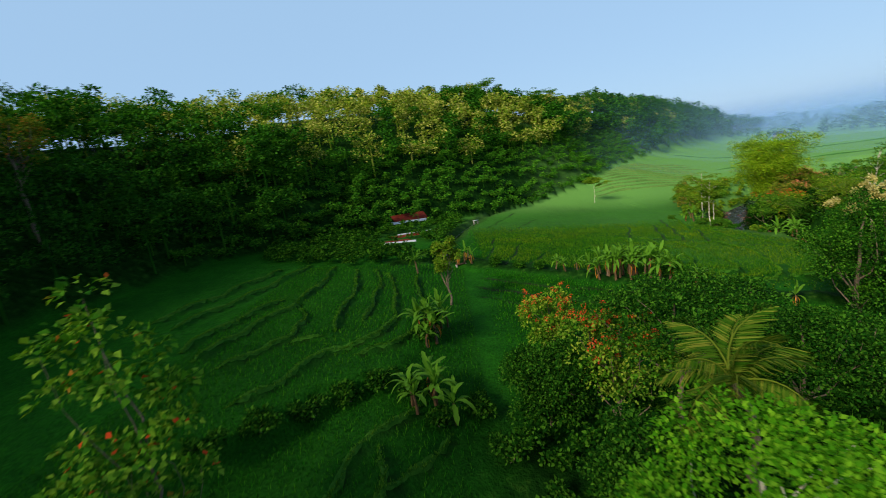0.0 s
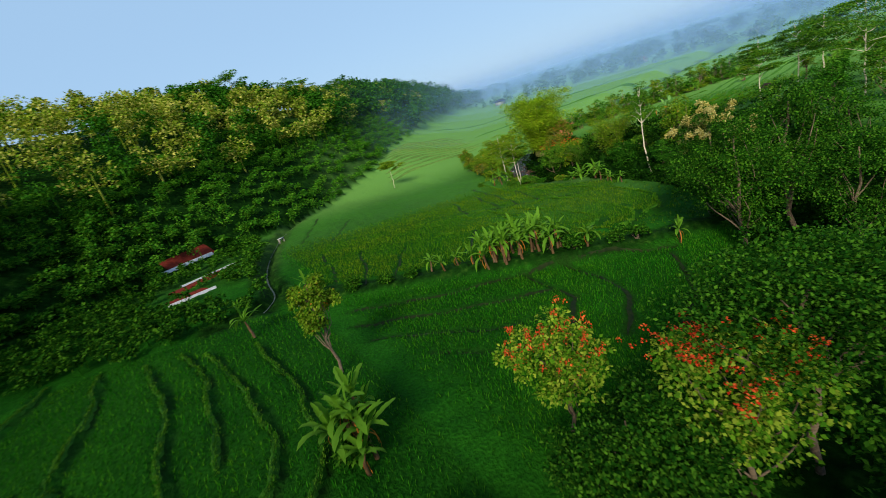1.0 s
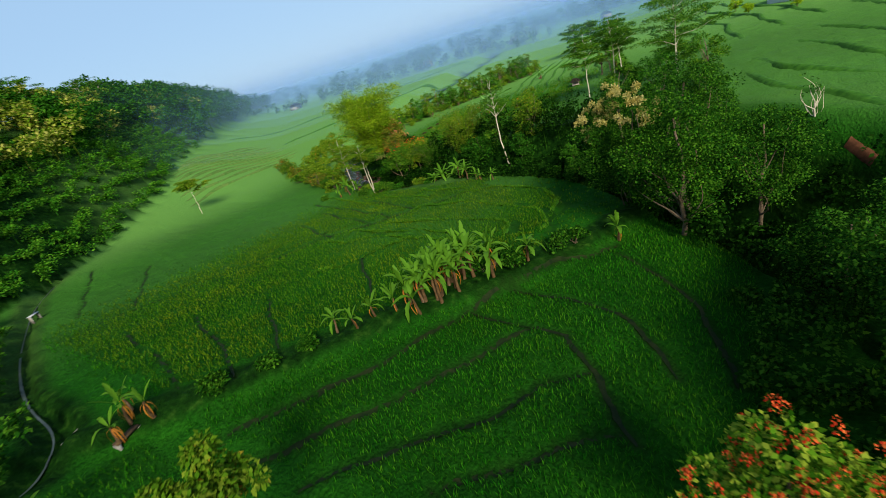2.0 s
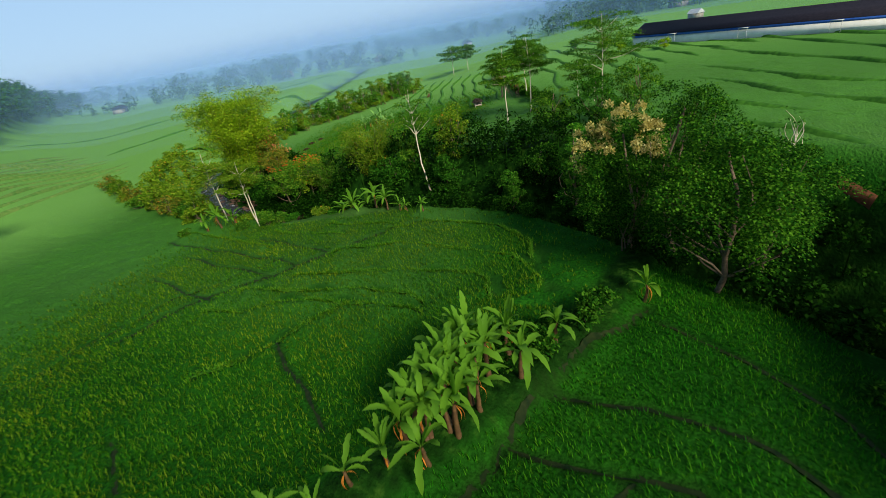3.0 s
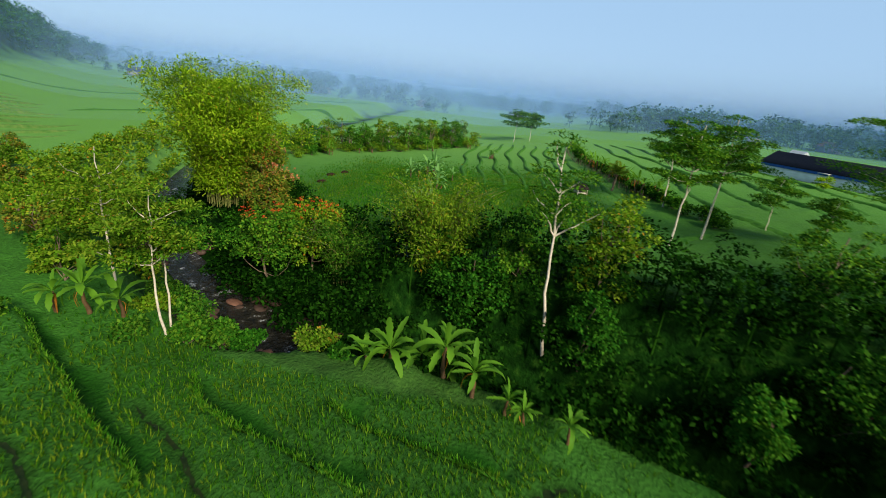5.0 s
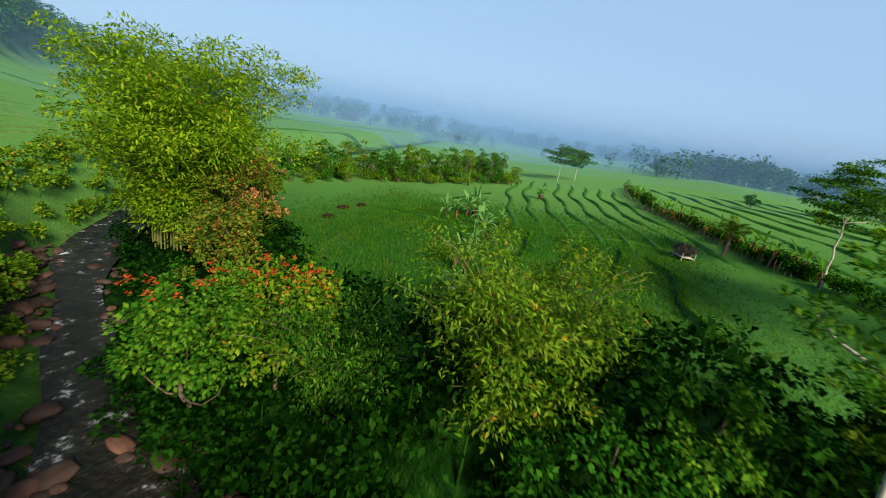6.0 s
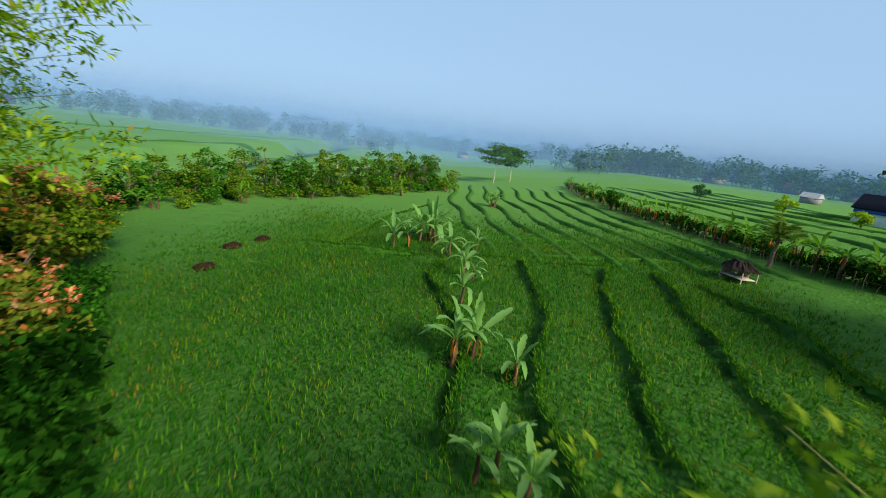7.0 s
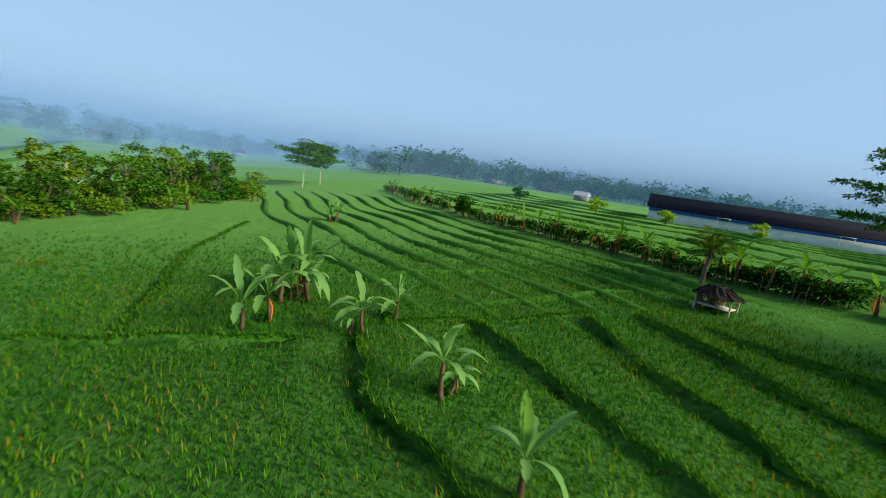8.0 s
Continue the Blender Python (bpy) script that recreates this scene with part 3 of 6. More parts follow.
# ---- the ground: fields, hill and gorge in one sheet to the horizon
# Lines between the rice plots: narrow furrows and banks in plan
LOWER_LINES = [
    [(3, 57), (7, 55), (10.7, 52.3), (14.1, 51), (19.2, 49.1), (22.7, 47.4), (27.8, 44.5), (31.6, 41)],
    [(2.5, 53.4), (6.4, 50.4), (10.4, 47.8), (14.9, 45.5), (17.6, 43.5)],
    [(2.4, 49.5), (6.4, 46.3), (9.6, 42.8), (12.4, 41.1), (14.4, 39)],
    [(4.7, 43), (7.2, 40.4), (9.2, 38.5), (10.9, 36.5)],
    [(19, 49.1), (17.9, 44.1), (17.8, 41.4), (14.9, 39.1), (10.5, 35.9)],
    [(22.4, 47.3), (22.3, 42.4), (20.2, 37.8), (17.9, 36.1), (15.7, 34.7)],
    [(29.8, 40.5), (26.1, 36.6), (23.3, 34.3), (19.7, 33.2), (16.3, 32.3)],
]
UPPER_LINES = [
    [(24.3, 79), (27.8, 78.2), (31, 76.8), (35.6, 73.0), (41.3, 69.4), (45.1, 66.6), (49.8, 63.1)],
    [(45.4, 96), (42.2, 86), (40.4, 79.6), (39.1, 75.5), (38, 72)],
    [(40.2, 87.5), (38.2, 82.5), (36.8, 77.4), (35.6, 73.3)],
    [(35, 87), (33.7, 83.8), (32.1, 79.9), (30.4, 75.8)],
    [(45.6, 82), (42.9, 75.1), (41.7, 72.2), (40.6, 70)],
    [(28.7, 74.6), (28.4, 70.9), (30, 68.6), (30.4, 63.6), (29.4, 58.4), (29.3, 56.1)],
    [(32.5, 74.1), (32.2, 67.6), (32.5, 62.2), (31.6, 57.6), (30.1, 55.9)],
    [(35.4, 70.8), (35.7, 64.3), (35.7, 58.5), (35.1, 53.8), (33.9, 52), (31, 51.4)],
    [(40.7, 69.9), (42, 61.9), (39.6, 54.2), (37.7, 50.1), (34.1, 48.2), (32.3, 48.1)],
    [(20.6, 68.6), (22.7, 66.3), (25.1, 64.7), (27.1, 64), (29.7, 61.9)],
    [(46.8, 66), (48, 60), (46, 53), (41.2, 49.1), (37.3, 49)],
    [(48.1, 81.2), (46.8, 79.0), (46.0, 75.4), (45.6, 70.3)],
    [(49.8, 74.1), (48.8, 72.6), (48.8, 68.9), (48.6, 65.1)],
    [(48.5, 94.6), (47.3, 91.5), (44.8, 84.5), (42.4, 77.7)],
]
NORTH_LINES = [
    [(11.5, 75.2), (8.6, 64.7), (6.5, 60.5)], [(15.8, 69.1), (10.2, 60)], [(24.8, 65.2), (18.1, 57.7)],
    [(7.9, 87.4), (11.8, 85.7), (19, 81.7), (30.7, 80.1), (41.1, 73.5)], [(7.4, 80.4), (5.7, 67.7), (4.3, 63.6)],
    [(11.4, 87.7), (20, 103.8)], [(7.8, 93.6), (16.8, 116.5)],
]
LEFT_LINES = [
    [(-9, 58), (-8.2, 53), (-6.9, 46.2), (-6.4, 40), (-7.1, 35.9), (-8.2, 34.6), (-11.1, 32.7), (-12.4, 29.5), (-15, 24.5)],
    [(-10.9, 59.4), (-9.2, 50.6), (-9.2, 45), (-9.4, 39.5)], [(-13.9, 60), (-11.9, 50.8), (-12, 43.2), (-11.5, 37)],
    [(-17, 61.5), (-16.8, 51.1), (-17.6, 45.5), (-15.3, 41.3), (-14.7, 36.3), (-16, 34.4), (-18.2, 30)],
    [(-21, 63), (-22.5, 56.1), (-23.9, 47.9), (-25.7, 43.4), (-26.6, 38)], [(-19.2, 46), (-22, 38.7), (-22.9, 33)],
    [(-17.2, 45.2), (-19.5, 38.8), (-20.9, 31.5)], [(-5.2, 55.5), (-4.2, 45), (-4.2, 38), (-6, 33.6), (-9, 32)],
    [(-3.5, 26.8), (-6, 23.4), (-7.3, 20.9), (-7.9, 17), (-9, 12)], [(-5.7, 22.9), (-4.9, 20.5), (-4.7, 17), (-5, 12)], [(-1.6, 24.3), (-3.7, 20.7), (-5.6, 17.2)],
    [(-24, 60), (-27, 50), (-29.5, 40)], [(-12.5, 36), (-14.8, 35.3)],
]
EAST_LINES = [
    [(103.7, 101.6), (103, 97.6), (102.4, 93.3), (102.2, 90.3)],
    [(103.5, 81.6), (98.2, 81.2), (94.8, 80.3), (89.8, 80.3), (85.5, 80.7), (81.6, 81), (78.7, 80.2), (70, 78)],
    [(103.4, 75), (96, 76.1), (90, 76.5), (82.8, 76.8), (78, 76.7), (70, 74)],
    [(103, 71.2), (97.6, 71.5), (91.9, 71.8), (84.6, 72.4), (79.2, 72.3), (72, 69)], [(100.3, 68.9), (93.2, 66.9), (84, 67), (74, 64)],
    [(104, 87.4), (97, 88.3), (88, 84.5), (78, 83.6)], [(103.4, 86), (103.3, 80), (103.4, 73.7)],
    [(103, 97.6), (120, 98.5), (135, 96)],
]
DROPS = [(LOWER_LINES, 0.27), (UPPER_LINES[:1], 0.32), (UPPER_LINES[1:5], 0.2), (UPPER_LINES[5:11], 0.07), (UPPER_LINES[11:], 0.07), (NORTH_LINES, 0.16), (LEFT_LINES, 0.08), (EAST_LINES, 0.06)]


def furrow(x, y):
    """How deep in a furrow a place is: 1 in the middle, 0 in the stand of rice."""
    out = np.zeros(np.shape(x))
    for lines, half in DROPS:
        for line in lines:
            xs, ys = [p[0] for p in line], [p[1] for p in line]
            m = (x > min(xs) - 2) & (x < max(xs) + 2) & (y > min(ys) - 2) & (y < max(ys) + 2)
            if m.any():
                wob = 0.16 * np.sin(x[m] * 0.9 + y[m] * 0.6) + 0.05 * np.sin(x[m] * 2.3 - y[m] * 1.7)
                wob2 = 0.16 * np.sin(y[m] * 0.8 - x[m] * 0.7) + 0.05 * np.sin(y[m] * 2.1 + x[m] * 1.9)
                d, _, _ = polyline(line, x[m] + wob, y[m] + wob2)
                out[m] = np.maximum(out[m], 1 - smooth(half * 0.7, half * 1.7, d))
    return out


STEPS = ((LOWER_LINES, -0.8, 0.6, 0.1, 0.0), (UPPER_LINES[5:11], -1.0, 0.0, 0.45, 1.5), (UPPER_LINES[11:], -1.0, 0.0, 0.35, 1.3), (LEFT_LINES, -1.0, 0.2, 0.32, 0.5), (EAST_LINES, 0.0, -1.0, 0.26, 0.44))


def terrace_step(x, y, foot=False):
    """Small steps between plots: the uphill side of each line stands higher. With foot: how near a place is to the toe of a step."""
    out = np.zeros(np.shape(x))
    for lines, ux, uy, high, wide in STEPS:
        for line in lines:
            xs, ys = [p[0] for p in line], [p[1] for p in line]
            m = (x > min(xs) - 5) & (x < max(xs) + 5) & (y > min(ys) - 5) & (y < max(ys) + 5)
            if m.any():
                d, side, along = polyline(line, x[m], y[m])
                (ax, ay), (bx, by) = line[0], line[-1]
                right = (by - ay) * ux - (bx - ax) * uy
                ends = smooth(0, 0.04, along) * smooth(1, 0.96, along)
                up = np.sign(side) * np.sign(right)
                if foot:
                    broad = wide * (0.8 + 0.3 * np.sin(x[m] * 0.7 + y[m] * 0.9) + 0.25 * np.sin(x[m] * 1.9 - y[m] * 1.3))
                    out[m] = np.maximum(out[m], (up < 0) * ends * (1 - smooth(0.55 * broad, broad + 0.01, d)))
                else:
                    out[m] += high * np.exp(-d / 1.8) * smooth(0, 0.3, d) * up * ends
    return out


def land_cover(x, y):
    """Shares of rough growth, of ripening or dry stand (with far haze put in as paling), and bare mud."""
    dr, rs, _ = polyline(RIVER, x, y)
    ds, ss, _ = polyline(STRIP, x, y)
    df, fs, fa = polyline(FOOT, x, y)
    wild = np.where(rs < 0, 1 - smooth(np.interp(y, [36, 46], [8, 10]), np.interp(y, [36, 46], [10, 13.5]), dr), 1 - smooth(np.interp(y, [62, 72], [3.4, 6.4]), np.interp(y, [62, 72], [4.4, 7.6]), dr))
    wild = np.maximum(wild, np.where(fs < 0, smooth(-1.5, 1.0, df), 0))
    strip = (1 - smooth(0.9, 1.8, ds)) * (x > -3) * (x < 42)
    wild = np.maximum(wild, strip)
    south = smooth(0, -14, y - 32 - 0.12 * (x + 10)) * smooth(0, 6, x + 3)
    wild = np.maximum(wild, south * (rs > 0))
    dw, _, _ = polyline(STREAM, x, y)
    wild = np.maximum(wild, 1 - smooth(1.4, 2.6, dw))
    dry = np.zeros(np.shape(x))
    band = np.sin((x * 0.8 - y * 0.55) * 0.55 + 2 * np.sin(y * 0.03))
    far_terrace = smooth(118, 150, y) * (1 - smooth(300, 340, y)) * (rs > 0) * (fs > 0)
    # eastern and northern fields grow paler with distance, which paints haze on the ground
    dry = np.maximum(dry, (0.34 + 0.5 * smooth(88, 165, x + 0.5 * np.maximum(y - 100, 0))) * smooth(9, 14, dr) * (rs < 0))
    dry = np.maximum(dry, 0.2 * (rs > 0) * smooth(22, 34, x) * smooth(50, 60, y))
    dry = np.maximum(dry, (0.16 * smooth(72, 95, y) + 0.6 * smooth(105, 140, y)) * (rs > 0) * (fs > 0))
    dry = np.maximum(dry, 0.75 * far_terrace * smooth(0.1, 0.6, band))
    return wild, dry


def axis_steps(lo, hi, fine, far_lo, far_hi):
    core = list(np.arange(lo, hi + fine, fine))
    out, s, v = [], fine, core[-1]
    while v < far_hi:
        s *= 1.09
        v += s
        out.append(v)
    left, s, v = [], fine, core[0]
    while v > far_lo:
        s *= 1.09
        v -= s
        left.append(v)
    return np.array(left[::-1] + core + out)


def surface_height(x, y, f, wild):
    core = (x > -30) & (x < 140) & (y > 10) & (y < 125)
    lump = np.array([noise.noise((a * 0.35, b * 0.35, 0)) if c else 0.0 for a, b, c in zip(x, y, core)])
    return land_height(x, y) - 0.14 * f + terrace_step(x, y) + lump * (0.12 + 0.35 * wild)


RICE_PLOTS = ((2, 54, 30, 96, 0.3), (-22, 1, 16, 62, 0.46), (64, 130, 60, 116, 0.31))


def rice_share(x, y):
    """How fully a place is planted with tall rice."""
    wild, _ = land_cover(x, y)
    lawn, side_, _ = polyline([(50, 62), (47, 55.5), (43, 51), (40.5, 49), (36.2, 48.6), (33, 47.6), (31, 49.5)], x, y)
    young = (side_ < 0) & (lawn < 14) & (x > 30) & (x < 56) & (y < 64) & (polyline(STRIP, x, y)[1] < 0)
    edge = np.minimum.reduce([smooth(2, 6, x) + (x < 1.5), np.where(x > 60, smooth(130, 104, x), 1), np.where(x > 60, np.minimum(smooth(116, 96, y), smooth(59.5, 70, y)), smooth(96, 82, y))])
    return edge * (wild < 0.3) * np.where(young, 0.15, 1.0)


def build_ground():
    xs = axis_steps(-28, 130, 0.47, -2500, 4200)
    ys = axis_steps(14, 106, 0.47, -2500, 4200)
    gx, gy = np.meshgrid(xs, ys, indexing="ij")
    x, y = gx.ravel(), gy.ravel()
    f = furrow(x, y)
    wild, dry = land_cover(x, y)
    core = (x > -30) & (x < 140) & (y > 10) & (y < 125)
    rng = np.random.default_rng(5)
    z = surface_height(x, y, f, wild) + rng.normal(size=len(x)) * 0.05 * core * (1 - f)
    far = np.hypot(x - 60, y - 80)
    # share of the painted shade below the planted rice
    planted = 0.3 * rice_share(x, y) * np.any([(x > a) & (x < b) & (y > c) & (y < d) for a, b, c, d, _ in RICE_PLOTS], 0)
    z = z - np.where(far > 1800, (far - 1800) * 0.004, 0)
    n, m = gx.shape
    i, j = np.meshgrid(np.arange(n - 1), np.arange(m - 1), indexing="ij")
    faces = np.stack([i * m + j, (i + 1) * m + j, (i + 1) * m + j + 1, i * m + j + 1], -1).reshape(-1, 4)
    me = raw_mesh("ground", np.stack([x, y, z], 1), faces, RICE_LAND, True)
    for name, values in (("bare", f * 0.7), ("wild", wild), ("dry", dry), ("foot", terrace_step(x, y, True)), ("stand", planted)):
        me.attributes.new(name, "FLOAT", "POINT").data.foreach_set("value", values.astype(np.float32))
    return tagged(new("ground", me), "green terraced rice fields with furrows, grassy banks and slopes", "ground", kind="structure")


build_ground()


def build_rice():
    """Tufts of rice in rows over the nearer fields."""
    rng = np.random.default_rng(9)
    xs, ys = [], []
    for x0, x1, y0, y1, step in RICE_PLOTS:
        a, b = np.meshgrid(np.arange(x0, x1, step), np.arange(y0, y1, step), indexing="ij")
        xs.append((a + rng.normal(size=a.shape) * 0.09).ravel())
        ys.append((b + rng.normal(size=a.shape) * 0.05).ravel())
    x, y = np.concatenate(xs), np.concatenate(ys)
    f = furrow(x, y)
    toe = terrace_step(x, y, True)
    keep = (f < 0.12) & (rng.random(len(x)) < rice_share(x, y)) & (toe < 0.25 + 0.3 * rng.random(len(x)))
    x, y = x[keep], y[keep]
    z = land_height(x, y) + terrace_step(x, y)
    n, blades = len(x), 5
    at = np.repeat(np.stack([x, y, z - 0.05], 1), blades, 0) + rng.normal(size=(n * blades, 3)) * np.array([0.05, 0.05, 0])
    a = rng.uniform(0, 2 * np.pi, n * blades)
    tilt = rng.uniform(0.1, 0.6, n * blades)
    way = np.stack([np.cos(a) * tilt, np.sin(a) * tilt, np.ones(n * blades)], 1)
    up = np.stack([-np.cos(a), -np.sin(a), 0.4 * np.ones(n * blades)], 1)
    tall = rng.uniform(0.24, 0.48, n * blades)
    v, fc = leaves(at, way, up, tall, 0.042, 0.25)
    east = np.repeat(x > 60, blades)
    ds, ss, _ = polyline(STRIP, x, y)
    upper = np.repeat((ss < 0) & (x > 4) & (x < 60), blades)
    for sel, material, label in ((upper, LEAF_OLIVE_RICE, "dense rows of olive green ripening rice plants"), (~east & ~upper, LEAF_RICE, "dense rows of deep green rice plants"), (east, LEAF_RIPE_RICE, "dense rows of rice plants, some turning yellow")):
        k = np.arange(sel.sum())[:, None] * 4 + np.array([[0, 1, 2, 3]])
        ob = new("rice_plants", raw_mesh("rice_plants", v.reshape(-1, 4, 3)[sel].reshape(-1, 3), k, material))
        tagged(ob, label, "rice", kind="stuff")


build_rice()


# ---- edges of the plots: a muddy furrow, shade in its colour, with a low grassy bund on its uphill side
BUND_GRASS = plain_material("bund_grass", (0.015, 0.085, 0.005), (0.05, 0.16, 0.012), 2.2, 0.9, 0.0, 0.8)
LEAF_BUND = leaf_material("leaf_bund", (0.02, 0.10, 0.005), (0.05, 0.165, 0.01), (0.11, 0.22, 0.02), rough=0.6, glow=0.3)
# mud colour taken down to near black to include the furrow's own shade
FURROW_MUD_SHADED = plain_material("furrow_mud_shaded", (0.003, 0.013, 0.002), (0.016, 0.026, 0.006), 2.5, 0.7, 0.0, 0.6)


def plot_edges():
    rng = np.random.default_rng(61)
    blades_at, blade_tall = [], []
    for lines, (ux, uy), groove, high, broad in ((LOWER_LINES, (-0.8, 0.6), 0.18, 0.0, 0.1), (UPPER_LINES[:1], (-0.5, 0.8), 0.24, 0.0, 0.1), (UPPER_LINES[1:5], (-1.0, 0.0), 0.1, 0.0, 0.2), (UPPER_LINES[5:11], (-1.0, 0.0), 0.04, 0.03, 0.3), (UPPER_LINES[11:], (-1.0, 0.0), 0.04, 0.03, 0.3), (NORTH_LINES, (-1.0, 0.2), 0.12, 0.0, 0.1), (LEFT_LINES, (-1.0, 0.2), 0.05, 0.05, 0.34), (EAST_LINES, (0.0, -1.0), 0.05, 0.05, 0.3)):
        for line in lines:
            p = np.array(line, float)
            seg = np.hypot(*np.diff(p, axis=0).T)
            s_at = np.concatenate([[0], np.cumsum(seg)])
            n = max(8, int(s_at[-1] / 0.3))
            t = np.linspace(0, s_at[-1], n)
            cx, cy = np.interp(t, s_at, p[:, 0]), np.interp(t, s_at, p[:, 1])
            dx, dy = np.gradient(cx), np.gradient(cy)
            ease = np.ones(7) / 7
            dx, dy = np.convolve(np.pad(dx, 3, "edge"), ease, "valid"), np.convolve(np.pad(dy, 3, "edge"), ease, "valid")
            cx, cy = cx - 0.16 * np.sin(cx * 0.9 + cy * 0.6) - 0.05 * np.sin(cx * 2.3 - cy * 1.7), cy - 0.16 * np.sin(cy * 0.8 - cx * 0.7) - 0.05 * np.sin(cy * 2.1 + cx * 1.9)
            l_ = np.hypot(dx, dy)
            nx, ny = dy / l_, -dx / l_
            sgn = 1.0 if ((p[-1, 1] - p[0, 1]) * ux - (p[-1, 0] - p[0, 0]) * uy) > 0 else -1.0
            ends = np.minimum(1, np.minimum(np.arange(n), np.arange(n)[::-1]) / 4)
            j, m4 = np.arange(n - 1), 4
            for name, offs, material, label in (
                    ("furrow", ((-1.0, 0.05), (-0.4, 0.035), (0.4, 0.035), (1.0, 0.05)), FURROW_MUD_SHADED, "muddy furrow between rice plots, its shade painted near black"),
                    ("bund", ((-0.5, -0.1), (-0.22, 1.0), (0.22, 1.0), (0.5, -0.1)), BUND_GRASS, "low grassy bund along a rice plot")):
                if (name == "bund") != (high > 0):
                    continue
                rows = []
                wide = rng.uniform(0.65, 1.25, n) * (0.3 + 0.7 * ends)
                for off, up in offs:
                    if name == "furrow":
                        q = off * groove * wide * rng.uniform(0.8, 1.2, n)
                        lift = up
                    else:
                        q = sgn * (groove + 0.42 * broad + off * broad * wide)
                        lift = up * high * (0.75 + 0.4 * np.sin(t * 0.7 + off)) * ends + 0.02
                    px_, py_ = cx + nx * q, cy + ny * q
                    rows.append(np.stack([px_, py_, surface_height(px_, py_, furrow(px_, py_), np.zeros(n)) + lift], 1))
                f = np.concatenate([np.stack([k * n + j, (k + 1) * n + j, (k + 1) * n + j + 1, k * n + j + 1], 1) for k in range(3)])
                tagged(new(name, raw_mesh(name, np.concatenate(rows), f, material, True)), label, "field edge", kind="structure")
            many = int(s_at[-1] * 70) if high else 0
            k = rng.integers(0, n, many)
            w = rng.uniform(0, 1, (many, 1))
            blades_at.append(rows[1][k] * w + rows[2][k] * (1 - w) + rng.normal(size=(many, 3)) * np.array([0.09, 0.09, 0.0]) - np.array([0, 0, 0.03]))
            blade_tall.append(rng.uniform(0.08, 0.22, many) * (1.0 if lines is LEFT_LINES else 1.8))
    at, tall = np.concatenate(blades_at), np.concatenate(blade_tall)
    a = rng.uniform(0, 2 * np.pi, len(at))
    way = np.stack([np.cos(a) * 0.6, np.sin(a) * 0.6, np.ones(len(at))], 1)
    up = np.stack([-np.cos(a), -np.sin(a), 0.5 * np.ones(len(at))], 1)
    tagged(new("bund_grass", raw_mesh("bund_grass", *leaves(at, way, up, tall, 0.05, 0.25), LEAF_BUND)), "short light green grass on the bunds", "grass", kind="stuff")


plot_edges()


# ---- water
def ribbon(line, half, height, name, material, label, drop=0.0):
    pts = np.array(line, float)
    t = np.linspace(0, len(pts) - 1, len(pts) * 8)
    cx, cy = np.interp(t, np.arange(len(pts)), pts[:, 0]), np.interp(t, np.arange(len(pts)), pts[:, 1])
    ease = np.ones(9) / 9
    cx[4:-4], cy[4:-4] = np.convolve(cx, ease, "valid"), np.convolve(cy, ease, "valid")
    dx, dy = np.gradient(cx), np.gradient(cy)
    s = np.hypot(dx, dy)
    nx, ny = dy / s, -dx / s
    z = np.full(len(t), height) if height is not None else field_height(cx, cy) - drop
    half = half * (0.85 + 0.22 * np.sin(t * 2.3) + 0.12 * np.sin(t * 5.9 + 1))
    v = np.concatenate([np.stack([cx - nx * half, cy - ny * half, z], 1), np.stack([cx + nx * half, cy + ny * half, z], 1)])
    k, i = len(t), np.arange(len(t) - 1)
    return tagged(new(name, raw_mesh(name, v, np.stack([i, i + k, i + k + 1, i + 1], 1), material, True)), label, "water", kind="structure")


ribbon(RIVER[2:7], 2.4, -4.35, "water", WATER, "shallow dark river water with white ripples over stones")
ribbon(STREAM, 0.1, None, "water", STREAM_WATER, "narrow irrigation stream of grey water", 0.56)


# ---- the wooded hill and the far tree belts, too many to count


def wood(name, spots, heights, radii, material, label, leaf_size, per, clumps, seed, low=0.25):
    """A wood of many crowns, each an uneven heap of leafy clumps."""
    rng = np.random.default_rng(seed)
    x, y = spots[:, 0], spots[:, 1]
    z = land_height(x, y)
    vs, fs, base = [], [], 0
    for i in range(len(x)):
        r, h = radii[i], heights[i]
        cs = crown_points(rng, clumps, r * 0.8, h * low, h - r * 0.15, 0.45) + np.array([x[i], y[i], z[i]])
        v, f = clump_leaves(rng, cs, r * rng.uniform(0.25, 0.45, clumps), per, leaf_size[i], 0.2, 0.85)
        vs.append(v)
        fs.append(f + base)
        base += len(v)
        tv, tf = tube([(x[i], y[i], z[i] - 0.3), (x[i], y[i], z[i] + h * 0.6)], [0.02 * h, 0.008 * h], 4)
        vs.append(tv)
        fs.append(tf + base)
        base += len(tv)
    ob = new(name, raw_mesh(name, np.concatenate(vs), np.concatenate(fs), material))
    return tagged(ob, label, "trees", kind="stuff")


def scatter(rng, count, box_, keep, gap):
    """Spots inside a box that keep() takes, at least gap apart."""
    out = []
    cell = {}
    px_, py_ = rng.uniform(box_[0], box_[1], count * 60), rng.uniform(box_[2], box_[3], count * 60)
    ok = keep(px_, py_)
    for p in zip(px_[ok], py_[ok]):
        if len(out) >= count:
            break
        k = (int(p[0] // gap), int(p[1] // gap))
        near = [q for a in (-1, 0, 1) for b in (-1, 0, 1) for q in cell.get((k[0] + a, k[1] + b), ())]
        if any((p[0] - q[0]) ** 2 + (p[1] - q[1]) ** 2 < gap * gap for q in near):
            continue
        cell.setdefault(k, []).append(p)
        out.append(p)
    return np.array(out)


def on_hill(lo, hi):
    def keep(x, y):
        d, s, a = polyline(FOOT, x, y)
        return (s < 0) & (lo < d) & (d < hi) & (a < 0.97)
    return keep


